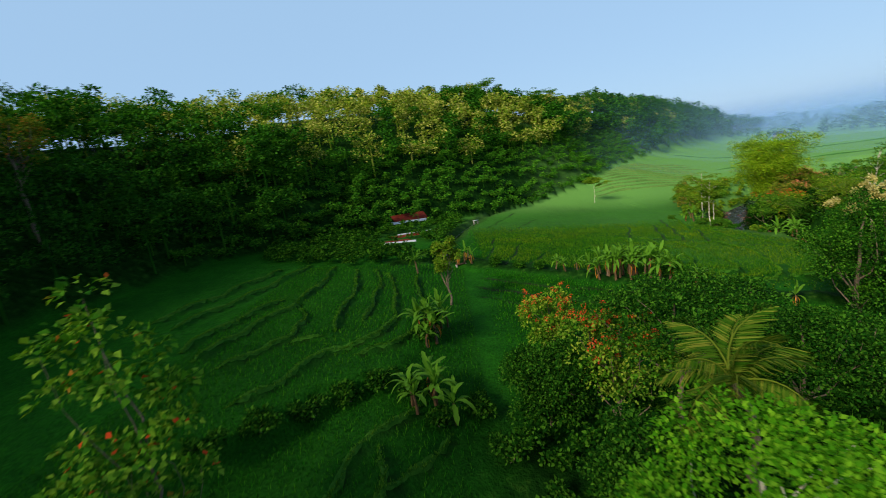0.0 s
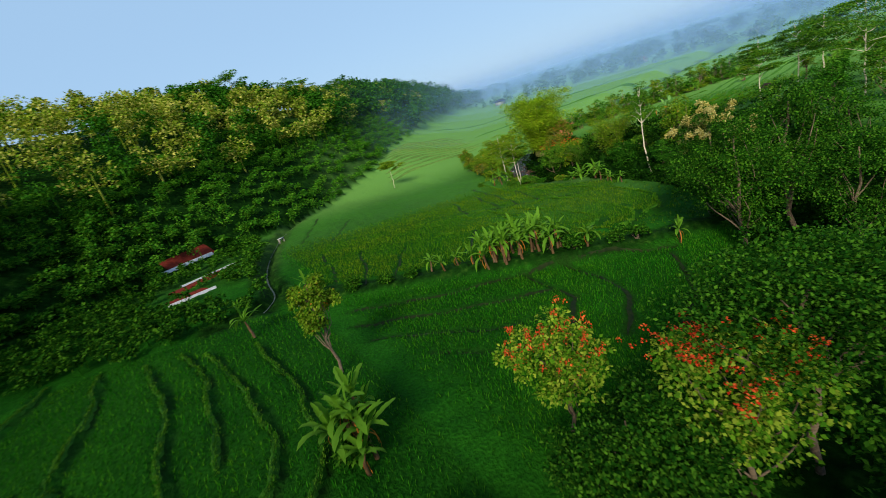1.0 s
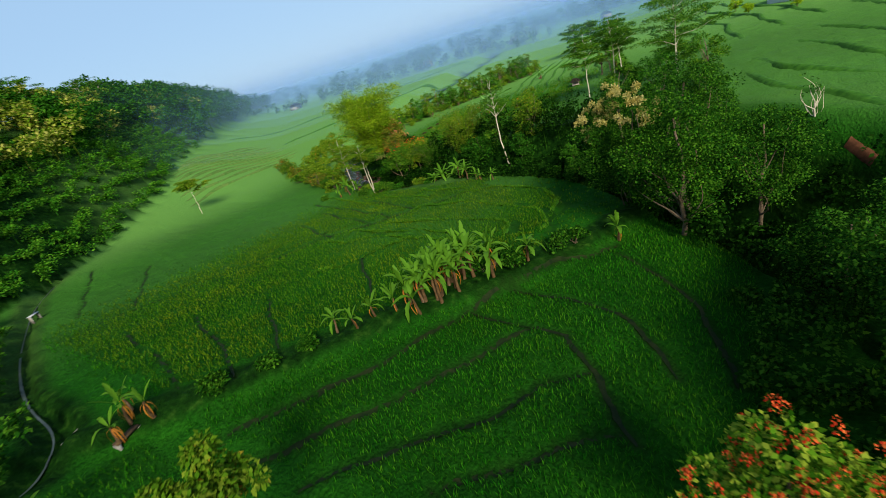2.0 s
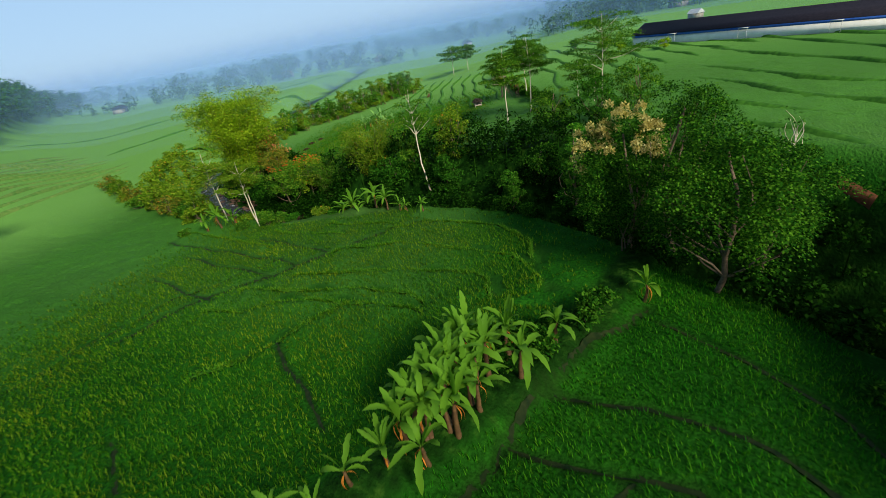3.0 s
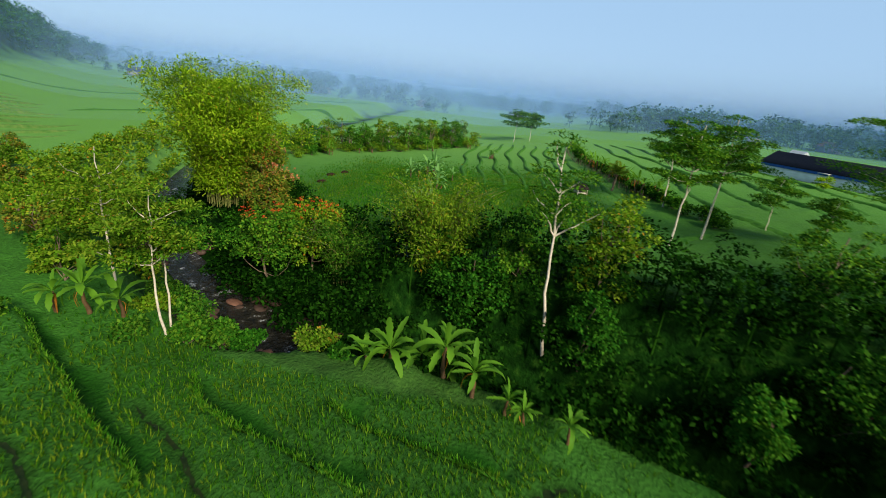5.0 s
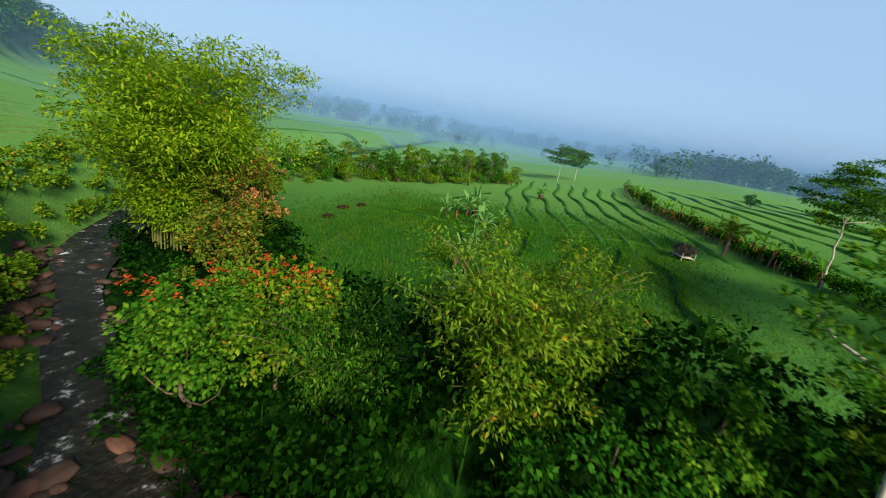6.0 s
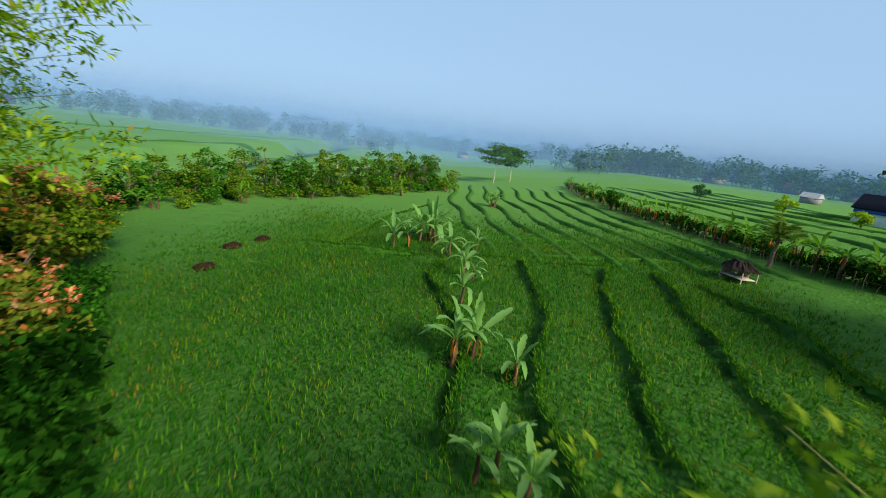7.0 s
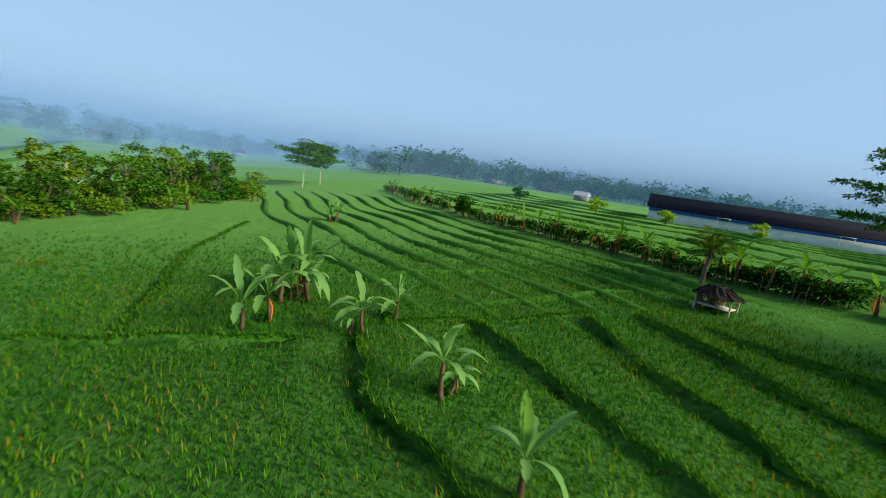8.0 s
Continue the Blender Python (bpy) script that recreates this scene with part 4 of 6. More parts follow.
wr = np.random.default_rng(31)
near_wood = scatter(wr, 170, (-110, -29, 10, 100), on_hill(-1, 55), 4.4)
nd = np.hypot(near_wood[:, 0], near_wood[:, 1] - 20)
wood("forest_trees", near_wood, wr.uniform(8, 14, len(near_wood)), wr.uniform(2.8, 4.6, len(near_wood)), LEAF_FOREST,
     "dense dark green forest trees on the shaded hillside", np.clip(nd * 0.008, 0.36, 0.62), 40, 15, 32)
mid_wood = scatter(wr, 600, (-80, 200, 84, 400), on_hill(12, 72), 5.4)
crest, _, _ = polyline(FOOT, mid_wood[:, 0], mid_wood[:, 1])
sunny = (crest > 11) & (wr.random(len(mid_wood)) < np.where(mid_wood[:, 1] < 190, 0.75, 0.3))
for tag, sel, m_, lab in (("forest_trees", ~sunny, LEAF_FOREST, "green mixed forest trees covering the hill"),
                          ("teak_trees", sunny, LEAF_TEAK_SUNLIT, "yellow-green teak trees on the hill crest, sunlight painted into the leaves")):
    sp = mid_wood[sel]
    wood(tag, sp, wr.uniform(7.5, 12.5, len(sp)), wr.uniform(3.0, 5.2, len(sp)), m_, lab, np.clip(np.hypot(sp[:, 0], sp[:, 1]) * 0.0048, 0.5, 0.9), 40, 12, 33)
end_wood = scatter(wr, 200, (100, 380, 230, 560), on_hill(0, 60), 6.6)
wood("forest_trees", end_wood, wr.uniform(11, 17, len(end_wood)), wr.uniform(4, 6.5, len(end_wood)), LEAF_FOREST,
     "distant dark forest at the end of the ridge", np.full(len(end_wood), 1.3), 20, 12, 35)
scrub = scatter(wr, 540, (-50, 110, 60, 250), on_hill(-0.5, 22), 2.3)
wood("undergrowth", scrub, wr.uniform(1.2, 4.2, len(scrub)), wr.uniform(1.3, 2.5, len(scrub)), LEAF_SLOPE,
     "low green undergrowth along the foot of the hill", np.full(len(scrub), 0.4), 32, 8, 36)
BED_LINES = [[(-12.7, 97), (-5.7, 104.4)], [(-12.1, 84.2), (-4.8, 90.5)], [(-12.4, 79.2), (-8.2, 81.8)], [(-10.9, 87.1), (-3.1, 93.1)], [(-12.4, 77.8), (-6.9, 80.6)], [(-13.2, 95.3), (-5.6, 103.2)]]


def slope_foot(x, y):
    d, s_, _ = polyline(STREAM, x, y)
    clear = np.min([polyline(q, x, y)[0] for q in BED_LINES], 0) > 2.4
    dl = np.min([polyline(q, x, y)[0] for q in LEFT_LINES], 0)
    return (s_ < 0) & (d > 1.2) & (d < 26) & clear & (dl > 1.6) & (np.hypot(x + 4.6, y - 73.5) > 5.2) & (x > -30) & (y + 0.35 * x > 56)


shrubs = scatter(wr, 230, (-30, 2, 58, 108), slope_foot, 1.7)
wood("undergrowth", shrubs, wr.uniform(0.8, 2.4, len(shrubs)), wr.uniform(0.9, 1.6, len(shrubs)), LEAF_DARK,
     "low dark shrubs between the terraces and the soil beds", np.full(len(shrubs), 0.34), 30, 6, 37)


def far_belt(name, line, depth, count, tall, label, seed, leaf=LEAF_FAR_HAZED, size=1.8):
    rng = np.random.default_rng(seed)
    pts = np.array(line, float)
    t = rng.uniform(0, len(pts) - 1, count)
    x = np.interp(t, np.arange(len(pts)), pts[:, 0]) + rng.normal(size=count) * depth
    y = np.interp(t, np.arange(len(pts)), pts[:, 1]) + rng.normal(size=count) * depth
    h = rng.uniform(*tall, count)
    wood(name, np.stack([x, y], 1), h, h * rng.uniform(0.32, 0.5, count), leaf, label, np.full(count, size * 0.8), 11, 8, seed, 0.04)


far_belt("far_woods", [(330, 640), (420, 420), (520, 300), (560, 180), (560, 60), (520, -60), (460, -160), (380, -260)], 18, 520, (9, 19), "tree belt across the far plain, haze painted into its blue-green leaves", 41, size=2.4)
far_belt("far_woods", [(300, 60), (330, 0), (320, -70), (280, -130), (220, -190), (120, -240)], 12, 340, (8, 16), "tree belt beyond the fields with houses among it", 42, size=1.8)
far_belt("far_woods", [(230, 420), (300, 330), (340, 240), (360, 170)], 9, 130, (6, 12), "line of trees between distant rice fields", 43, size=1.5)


# ---- distance haze over the plain, put on as tinted translucent sheets
def haze_sheet_material(opacity):
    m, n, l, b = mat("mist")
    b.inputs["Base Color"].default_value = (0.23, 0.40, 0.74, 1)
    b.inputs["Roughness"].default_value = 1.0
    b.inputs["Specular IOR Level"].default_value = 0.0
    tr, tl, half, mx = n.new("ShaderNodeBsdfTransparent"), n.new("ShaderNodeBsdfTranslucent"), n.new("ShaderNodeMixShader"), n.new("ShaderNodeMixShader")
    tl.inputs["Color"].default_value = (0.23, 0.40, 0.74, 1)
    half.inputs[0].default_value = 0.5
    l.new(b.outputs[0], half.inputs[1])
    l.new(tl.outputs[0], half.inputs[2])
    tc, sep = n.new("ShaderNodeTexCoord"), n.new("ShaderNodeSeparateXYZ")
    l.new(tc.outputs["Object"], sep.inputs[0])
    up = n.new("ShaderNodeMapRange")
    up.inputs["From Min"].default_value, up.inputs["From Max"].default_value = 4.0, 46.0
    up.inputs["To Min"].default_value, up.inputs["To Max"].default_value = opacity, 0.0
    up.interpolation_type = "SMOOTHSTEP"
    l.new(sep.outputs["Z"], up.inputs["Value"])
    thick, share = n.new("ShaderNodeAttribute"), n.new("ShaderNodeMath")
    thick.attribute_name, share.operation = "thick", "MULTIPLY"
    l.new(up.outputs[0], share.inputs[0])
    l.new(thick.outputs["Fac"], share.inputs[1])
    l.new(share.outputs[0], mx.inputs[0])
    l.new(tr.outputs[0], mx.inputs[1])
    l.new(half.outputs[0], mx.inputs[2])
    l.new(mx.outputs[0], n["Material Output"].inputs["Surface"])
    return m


# upright curved sheet that lays a bluish haze tint over everything behind it
def haze_sheet(radius, opacity, a0=-40, a1=200, centre=(60, 70)):
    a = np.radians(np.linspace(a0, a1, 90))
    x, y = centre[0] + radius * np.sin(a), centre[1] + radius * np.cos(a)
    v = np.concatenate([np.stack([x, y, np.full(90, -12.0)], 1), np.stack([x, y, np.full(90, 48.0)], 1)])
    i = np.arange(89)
    me = raw_mesh("haze_sheet", v, np.stack([i, i + 1, i + 91, i + 90], 1), haze_sheet_material(opacity), True)
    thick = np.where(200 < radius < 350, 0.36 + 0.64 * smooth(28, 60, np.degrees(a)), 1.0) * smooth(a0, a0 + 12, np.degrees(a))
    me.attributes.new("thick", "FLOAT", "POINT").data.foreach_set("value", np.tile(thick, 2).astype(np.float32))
    ob = new("haze_sheet", me)
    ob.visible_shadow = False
    return tagged(ob, "curved translucent sheet standing in for hazy distance and mist", "mist", kind="structure")


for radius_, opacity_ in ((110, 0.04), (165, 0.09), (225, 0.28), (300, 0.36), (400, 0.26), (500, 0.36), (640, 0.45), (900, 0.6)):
    haze_sheet(radius_, opacity_, -8 if radius_ < 200 else -22 if radius_ < 400 else -40)


# ---- the long farm building
def long_barn():
    thing = root("farm_building", 149.5, 29, 5.0, "long white walled farm building with dark tiled roof and blue eaves", "building", turn=-43)
    L_, W_, H_ = 70.0, 11.0, 2.6
    part("wall", box(0 + W_ / 2, -L_ / 2, H_ / 2, W_, L_, H_), PLASTER, thing)
    part("eaves_band", join(box(-0.15, -L_ / 2, H_ + 0.0, 0.3, L_, 0.65), box(W_ + 0.15, -L_ / 2, H_ + 0.0, 0.3, L_, 0.65)), BLUE_PAINT, thing, "blue painted eaves band")
    ridge, eave, ov = H_ + 2.7, H_ + 0.35, 0.5
    for sgn in (0, 1):
        ex = -ov if sgn == 0 else W_ + ov
        v = np.array([(ex, 0.4, eave), (ex, -L_ - 0.4, eave), (W_ / 2, -L_ - 0.4, ridge), (W_ / 2, 0.4, ridge), (ex, 0.4, eave - 0.12), (ex, -L_ - 0.4, eave - 0.12), (W_ / 2, -L_ - 0.4, ridge - 0.12), (W_ / 2, 0.4, ridge - 0.12)])
        f = np.array([(0, 1, 2, 3), (7, 6, 5, 4), (0, 4, 5, 1), (2, 6, 7, 3), (0, 3, 7, 4), (1, 5, 6, 2)])
        part("roof", (v, f), ROOF_TILE, thing, "dark brown tiled roof slope")
    for yy in (0.0, -L_):
        v = np.array([(0, yy - 0.1, H_), (W_, yy - 0.1, H_), (W_ / 2, yy - 0.1, ridge - 0.1), (0, yy + 0.1, H_), (W_, yy + 0.1, H_), (W_ / 2, yy + 0.1, ridge - 0.1)])
        f = np.array([(0, 2, 1, 1), (3, 4, 5, 5), (0, 1, 4, 3), (1, 2, 5, 4), (2, 0, 3, 5)])
        bm = bmesh.new()
        vs_ = [bm.verts.new(p) for p in v]
        for q in ((0, 1, 2), (5, 4, 3), (0, 3, 4, 1), (1, 4, 5, 2), (2, 5, 3, 0)):
            bm.faces.new([vs_[k] for k in q])
        part("gable", bm, PLASTER, thing)
    for k in range(4):
        yy = -12 - 17 * k
        vent = part("vent_hood", box(-0.6, yy, H_ + 0.1, 1.2, 2.0, 0.1), TIN, thing, "pale sheet-metal hood over an opening")
        for oy in (-0.9, 0.9):
            part("post", box(-1.1, yy + oy, H_ / 2, 0.07, 0.07, H_), TIN, vent)
    return thing


long_barn()

# ---- plants of the gorge: thicket first, then the trees that stand out
def gorge_side(lo, hi, y0, y1, east):
    def keep(x, y):
        d, s_, _ = polyline(RIVER, x, y)
        return (y0 < y) & (y < y1) & (lo < d) & (d < hi) & ((s_ < 0) == east)
    return keep


tk = np.random.default_rng(77)
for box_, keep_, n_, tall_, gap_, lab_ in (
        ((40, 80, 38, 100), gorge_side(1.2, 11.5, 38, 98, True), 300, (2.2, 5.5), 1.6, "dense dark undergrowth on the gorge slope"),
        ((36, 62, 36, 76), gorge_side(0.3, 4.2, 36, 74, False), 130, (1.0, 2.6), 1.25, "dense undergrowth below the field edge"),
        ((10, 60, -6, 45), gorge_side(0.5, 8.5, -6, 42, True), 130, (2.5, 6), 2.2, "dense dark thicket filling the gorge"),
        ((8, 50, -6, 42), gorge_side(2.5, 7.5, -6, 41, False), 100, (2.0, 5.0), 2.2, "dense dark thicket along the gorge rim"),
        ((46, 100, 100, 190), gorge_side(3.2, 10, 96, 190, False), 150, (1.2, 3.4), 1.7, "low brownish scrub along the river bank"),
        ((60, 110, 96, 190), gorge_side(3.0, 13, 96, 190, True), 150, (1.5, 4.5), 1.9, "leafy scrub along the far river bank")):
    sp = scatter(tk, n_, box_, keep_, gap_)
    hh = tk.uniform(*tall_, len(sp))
    wood("thicket", sp, hh, np.clip(hh * 0.45, 0.9, 2.6), LEAF_FEATHER if "brownish" in lab_ else LEAF_THICKET_SHADED, lab_, np.full(len(sp), 0.34), 30, 8, 78, 0.08)

def near_slope(x, y):
    d, s_, _ = polyline(RIVER, x, y)
    return (s_ > 0) & (d > 4) & (y < 30 + 0.1 * x) & (x > 2.5)


sp = scatter(tk, 110, (2, 26, 4, 33), near_slope, 1.7)
hh = tk.uniform(1.0, 3.2, len(sp))
wood("undergrowth", sp, hh, np.clip(hh * 0.6, 0.9, 1.8), LEAF_DARK, "dense dark shrubs under the trees on the near slope", np.full(len(sp), 0.26), 44, 8, 79, 0.05)

bamboo("bamboo_clump", 75.6, 105.0, 15.2, 9.4, "large yellow-green bamboo clump with arching canes by the river", 150, 500, 0.36, base=-0.4)
bamboo("bamboo_clump", 67.6, 75.6, 10.6, 5.6, "drooping yellow-green bamboo at the gorge rim", 90, 380, 0.25, base=-2.0, leaf=LEAF_FEATHER)
bamboo("bamboo_clump", 66.5, 83.5, 5.8, 4.2, "low bamboo with hanging green leaves", 55, 280, 0.22, base=-2.0, leaf=LEAF_ALBIZIA)
albizia("albizia_tree", 80.3, 55.9, 12.5, 3.8, "slender umbrella tree with pale trunk on the field bank", group="umbrella trees", layers=10)
albizia("albizia_tree", 84.2, 52.4, 13, 4.2, "tall umbrella tree with pale trunk on the field bank", group="umbrella trees", layers=10)
albizia("albizia_tree", 76.5, 41.4, 14, 6.4, "umbrella tree with forked whitish trunk at the gorge rim", group="umbrella trees", layers=11)
albizia("albizia_tree", 91.5, 44.5, 6.5, 3.0, "small umbrella tree in the field", group="umbrella trees", layers=6, per=260)
albizia("albizia_tree", 84.4, 42.1, 5.5, 2.6, "small umbrella tree with reddish stem", group="umbrella trees", layers=6, per=260)
albizia("albizia_tree", 50.2, 85.4, 9.5, 2.6, "feathery umbrella tree with thin pale stems beside the river", group="umbrella trees", layers=7, start=0.5, leaf=LEAF_FEATHER, per=480, size=0.19)
albizia("albizia_tree", 51.3, 86.4, 8.5, 3.0, "feathery umbrella tree with thin pale stems beside the river", group="umbrella trees", layers=7, start=0.5, per=480, size=0.19)
albizia("albizia_tree", 52.6, 92.5, 10.5, 4.0, "spreading feathery umbrella tree over the river bank", group="umbrella trees", layers=10, start=0.45, leaf=LEAF_FEATHER, per=420, size=0.2)
albizia("albizia_tree", 42.3, 128.9, 8, 3.2, "lone umbrella tree in the rice terraces", group="umbrella trees", layers=7, start=0.66, leaf=LEAF_FEATHER)
albizia("albizia_tree", 99.6, 54.2, 12.5, 4.2, "dark umbrella tree beside the banana hedge", group="umbrella trees", layers=10)
albizia("albizia_tree", 187, 90, 11, 6, "dark flat-topped umbrella tree in the fields", group="umbrella trees", layers=9, size=0.5, per=200)
albizia("albizia_tree", 196, 86, 10, 5, "dark flat-topped umbrella tree in the fields", group="umbrella trees", layers=9, size=0.5, per=200)
albizia("pole_tree", 62.6, 65.3, 15.5, 2.6, "tall bare white trunked tree with few leaves", layers=9, per=130, lean=(1.6, 1.2), start=0.6, base=-1.6)
for k, (tx, ty, th) in enumerate(((22, 190, 15), (46, 214, 15), (58, 236, 16), (84, 262, 15), (100, 282, 16), (150, 330, 16), (180, 366, 16), (-40, 112, 12))):
    albizia("ridge_tree", tx, ty, th, 5.0, "thin-stemmed umbrella tree rising over the ridge forest", group="ridge trees", layers=6, per=130, size=0.5, start=0.65)
broadleaf("ridge_tree", -47.5, 51, 17.5, 4.4, "tall tree with thin russet crown over the near forest", LEAF_AUTUMN, clumps=40, per=60, size=0.36, low=0.45, group="ridge trees")
# climber-clad and leafy trees on the east slope
broadleaf("gorge_tree", 66.8, 62.0, 12.0, 3.2, "climber-clad yellowish leafy tree on the gorge slope", LEAF_FEATHER, clumps=66, per=93, size=0.26, base=-1.2, low=0.05, group="gorge trees")
broadleaf("gorge_tree", 64.5, 71.5, 7.5, 3.6, "leafy green tree hanging over the stream", LEAF_FOREST, clumps=58, per=93, size=0.26, base=-2.5, low=0.1, group="gorge trees")
broadleaf("gorge_tree", 60.5, 49.5, 7.5, 3.2, "leafy green tree on the gorge slope", LEAF_DARK, clumps=34, per=100, size=0.25, base=-2.0, low=0.1, group="gorge trees")
broadleaf("gorge_tree", 65.6, 52.0, 2.8, 2.4, "round green tree at the gorge rim", LEAF_SLOPE, clumps=32, per=100, size=0.25, base=0.5, low=0.1, group="gorge trees")
broadleaf("flame_tree", 63.5, 89.3, 7.5, 3.4, "green leafy tree with a few red flowers by the water", LEAF_ALBIZIA, clumps=46, per=110, size=0.23, base=-2.0, low=0.1, flower=PETAL_RED, flower_share=0.15, bloom=0.7)
broadleaf("flame_tree", 66.5, 87.0, 7.0, 3.8, "yellow-green tree with clusters of red flowers", LEAF_FEATHER, clumps=58, per=93, size=0.25, base=-1.8, low=0.1, flower=PETAL_RED, flower_share=0.25, bloom=0.7)
broadleaf("autumn_tree", 70.5, 95.0, 6.5, 2.9, "orange-leaved bushy tree under the bamboo", LEAF_AUTUMN, clumps=44, per=110, size=0.24, base=-0.8, low=0.08)
broadleaf("autumn_tree", 75.0, 99.5, 7.5, 2.8, "orange and green leafy tree beside the bamboo", LEAF_AUTUMN, clumps=36, per=110, size=0.24, base=0.0, low=0.1)
for k, (tx, ty, th, tr_) in enumerate(((80.0, 103.0, 7.6, 3.0), (84.0, 106.5, 7.8, 3.3), (88.0, 110.0, 7.2, 3.2), (92.5, 112.5, 5.6, 2.8), (78.0, 99.8, 5.0, 2.4))):
    broadleaf("salmon_flowering_tree", tx, ty, th, tr_, "yellow-green bushy tree with salmon-red blossom at the field edge", LEAF_FEATHER if k % 2 else LEAF_AUTUMN, clumps=40, per=100, size=0.26, low=0.05, group="flowering bank trees", flower=PETAL_SALMON, flower_share=0.3, bloom=1.0)
for bx, by, br in ((76.6, 97.4, 1.9), (74.6, 95.0, 1.8), (79.6, 99.0, 1.7), (73.0, 92.4, 1.7), (71.2, 89.8, 1.6), (77.8, 96.6, 1.1), (82.0, 101.6, 1.6), (72, 101.5, 2.0), (74, 102, 2.0), (70.6, 100, 1.9), (76, 102.5, 2.0), (85.5, 104.6, 1.5)):
    bush(bx, by, br, br * 1.4, "dark green shrub along the field edge above the river", LEAF_FOREST, 14, 100, 0.24, "field edge shrubs")
for k, (tx, ty) in enumerate(((54.5, 100.5), (56.8, 106.5), (58.6, 111), (60.5, 116.5), (63.2, 121), (66.2, 127), (69.5, 132.5), (73, 139), (52.5, 96.8))):
    broadleaf("bank_tree", tx, ty, 3.4 + (k % 3) * 0.9, 1.9 + (k % 2) * 0.5, "low russet-green tree along the river bank", (LEAF_ALBIZIA, LEAF_AUTUMN, LEAF_FEATHER)[k % 3], clumps=22, per=70, size=0.26, low=0.05, base=-0.2, group="bank trees")
for tx, ty, th, tr_, tb, lf, lab in ((65.6, 56.0, 3.0, 2.2, 0.4, LEAF_SLOPE, "dense green tree at the gorge rim"), (69.0, 48.0, 7.6, 3.4, 3.0, LEAF_ALBIZIA, "light green leafy tree on the field bank"), (69.6, 42.6, 8.6, 3.4, 3.2, LEAF_FOREST, "dense green tree on the field bank"),
                                     (71.2, 37.4, 9.0, 3.6, 3.8, LEAF_ALBIZIA, "light green leafy tree on the field bank"), (58.4, 53.2, 5.6, 1.7, -2.6, LEAF_SLOPE, "slender light green tree in the gorge"), (56.4, 45.6, 10.5, 1.7, -2.0, LEAF_SLOPE, "tall climber-clad column of leaves in the gorge"), (62.4, 62.6, 6.8, 2.2, -2.4, LEAF_FOREST, "leafy green tree on the gorge slope"),
                                     (66.4, 68.6, 7.2, 2.6, -0.5, LEAF_ALBIZIA, "light green leafy tree at the gorge rim"), (61.6, 41.0, 10.5, 3.4, -0.5, LEAF_DARK, "dark leafy tree in the gorge"), (55.0, 36.0, 11.0, 3.6, -0.5, LEAF_DARK, "dark leafy tree in the gorge")):
    broadleaf("gorge_tree", tx, ty, th, tr_, lab, lf, clumps=44, per=110, size=0.23, base=tb, low=0.08, group="gorge trees")
# the dark group at the south rim
broadleaf("cream_flowering_tree", 40.3, 42.2, 14.0, 4.6, "tall tree with creamy flower plumes over the gorge", LEAF_DARK, clumps=81, per=266, size=0.17, base=-0.8, low=0.12, flower=PETAL_CREAM, flower_share=0.26, bits=0.45, bloom=2.2, each=3, puff=110, petal=0.075)
broadleaf("gorge_tree", 34.5, 36.5, 13.5, 5.2, "tall dark leafy tree at the field rim", LEAF_DARK, clumps=87, per=224, size=0.18, base=0.0, low=0.12, group="gorge trees")
broadleaf("gorge_tree", 45.0, 37.0, 16.5, 5.0, "tall round-crowned dark tree in the gorge", LEAF_DARK, clumps=72, per=224, size=0.19, base=-2.0, low=0.2, group="gorge trees")
broadleaf("gorge_tree", 42.0, 31.0, 12, 5.0, "dark leafy tree rising from the gorge", LEAF_DARK, clumps=63, per=224, size=0.19, base=-2.5, low=0.15, group="gorge trees")
broadleaf("gorge_tree", 26.5, 27.0, 9, 4.0, "dark leafy tree at the gorge rim", LEAF_DARK, clumps=58, per=142, size=0.18, base=-1.5, low=0.1, group="gorge trees")
broadleaf("gorge_tree", 33.0, 22.0, 10, 4.5, "dark leafy tree in the gorge", LEAF_DARK, clumps=58, per=136, size=0.19, base=-2.5, low=0.1, group="gorge trees")
broadleaf("dead_tree", 50.5, 27.5, 6.5, 1.6, "bare pale branched dead tree", LEAF_DARK, bark=BARK_PALE, clumps=9, per=5, size=0.25, base=2.5, low=0.4)
LEAF_YOUNG = leaf_material("leaf_young", (0.02, 0.10, 0.008), (0.06, 0.18, 0.012), (0.18, 0.30, 0.03), accent=(0.6, 0.06, 0.02), accent_at=0.97)
# ---- trees under the first stretch
broadleaf("coral_tree", 6.1, 30.8, 7.2, 2.8, "coral tree with red flowers and yellow-green leaves", LEAF_CORAL, clumps=40, per=130, size=0.2, base=3.0, flower=PETAL_RED, flower_share=0.5, bloom=0.7, group="coral trees")
broadleaf("coral_tree", 8.6, 23.6, 8.6, 3.2, "coral tree with red flowers and yellow-green leaves", LEAF_CORAL, clumps=52, per=130, size=0.2, base=2.5, flower=PETAL_RED, flower_share=0.4, bloom=0.75, group="coral trees")
broadleaf("mahogany_tree", 4.6, 25.5, 6.6, 3.6, "dense dark green leafy tree at the field edge", LEAF_DARK, clumps=81, per=193, size=0.17, base=2.6, low=0.05)
broadleaf("mahogany_tree", 7.0, 17.0, 6.0, 3.2, "dense dark green leafy tree on the slope", LEAF_DARK, clumps=63, per=176, size=0.18, base=2.6, low=0.05)
broadleaf("rain_tree", 11.5, 22.5, 11.0, 5.4, "broad dark green tree with layered canopy", LEAF_DARK, clumps=87, per=193, size=0.16, low=0.5, flat=0.45, base=2.2)
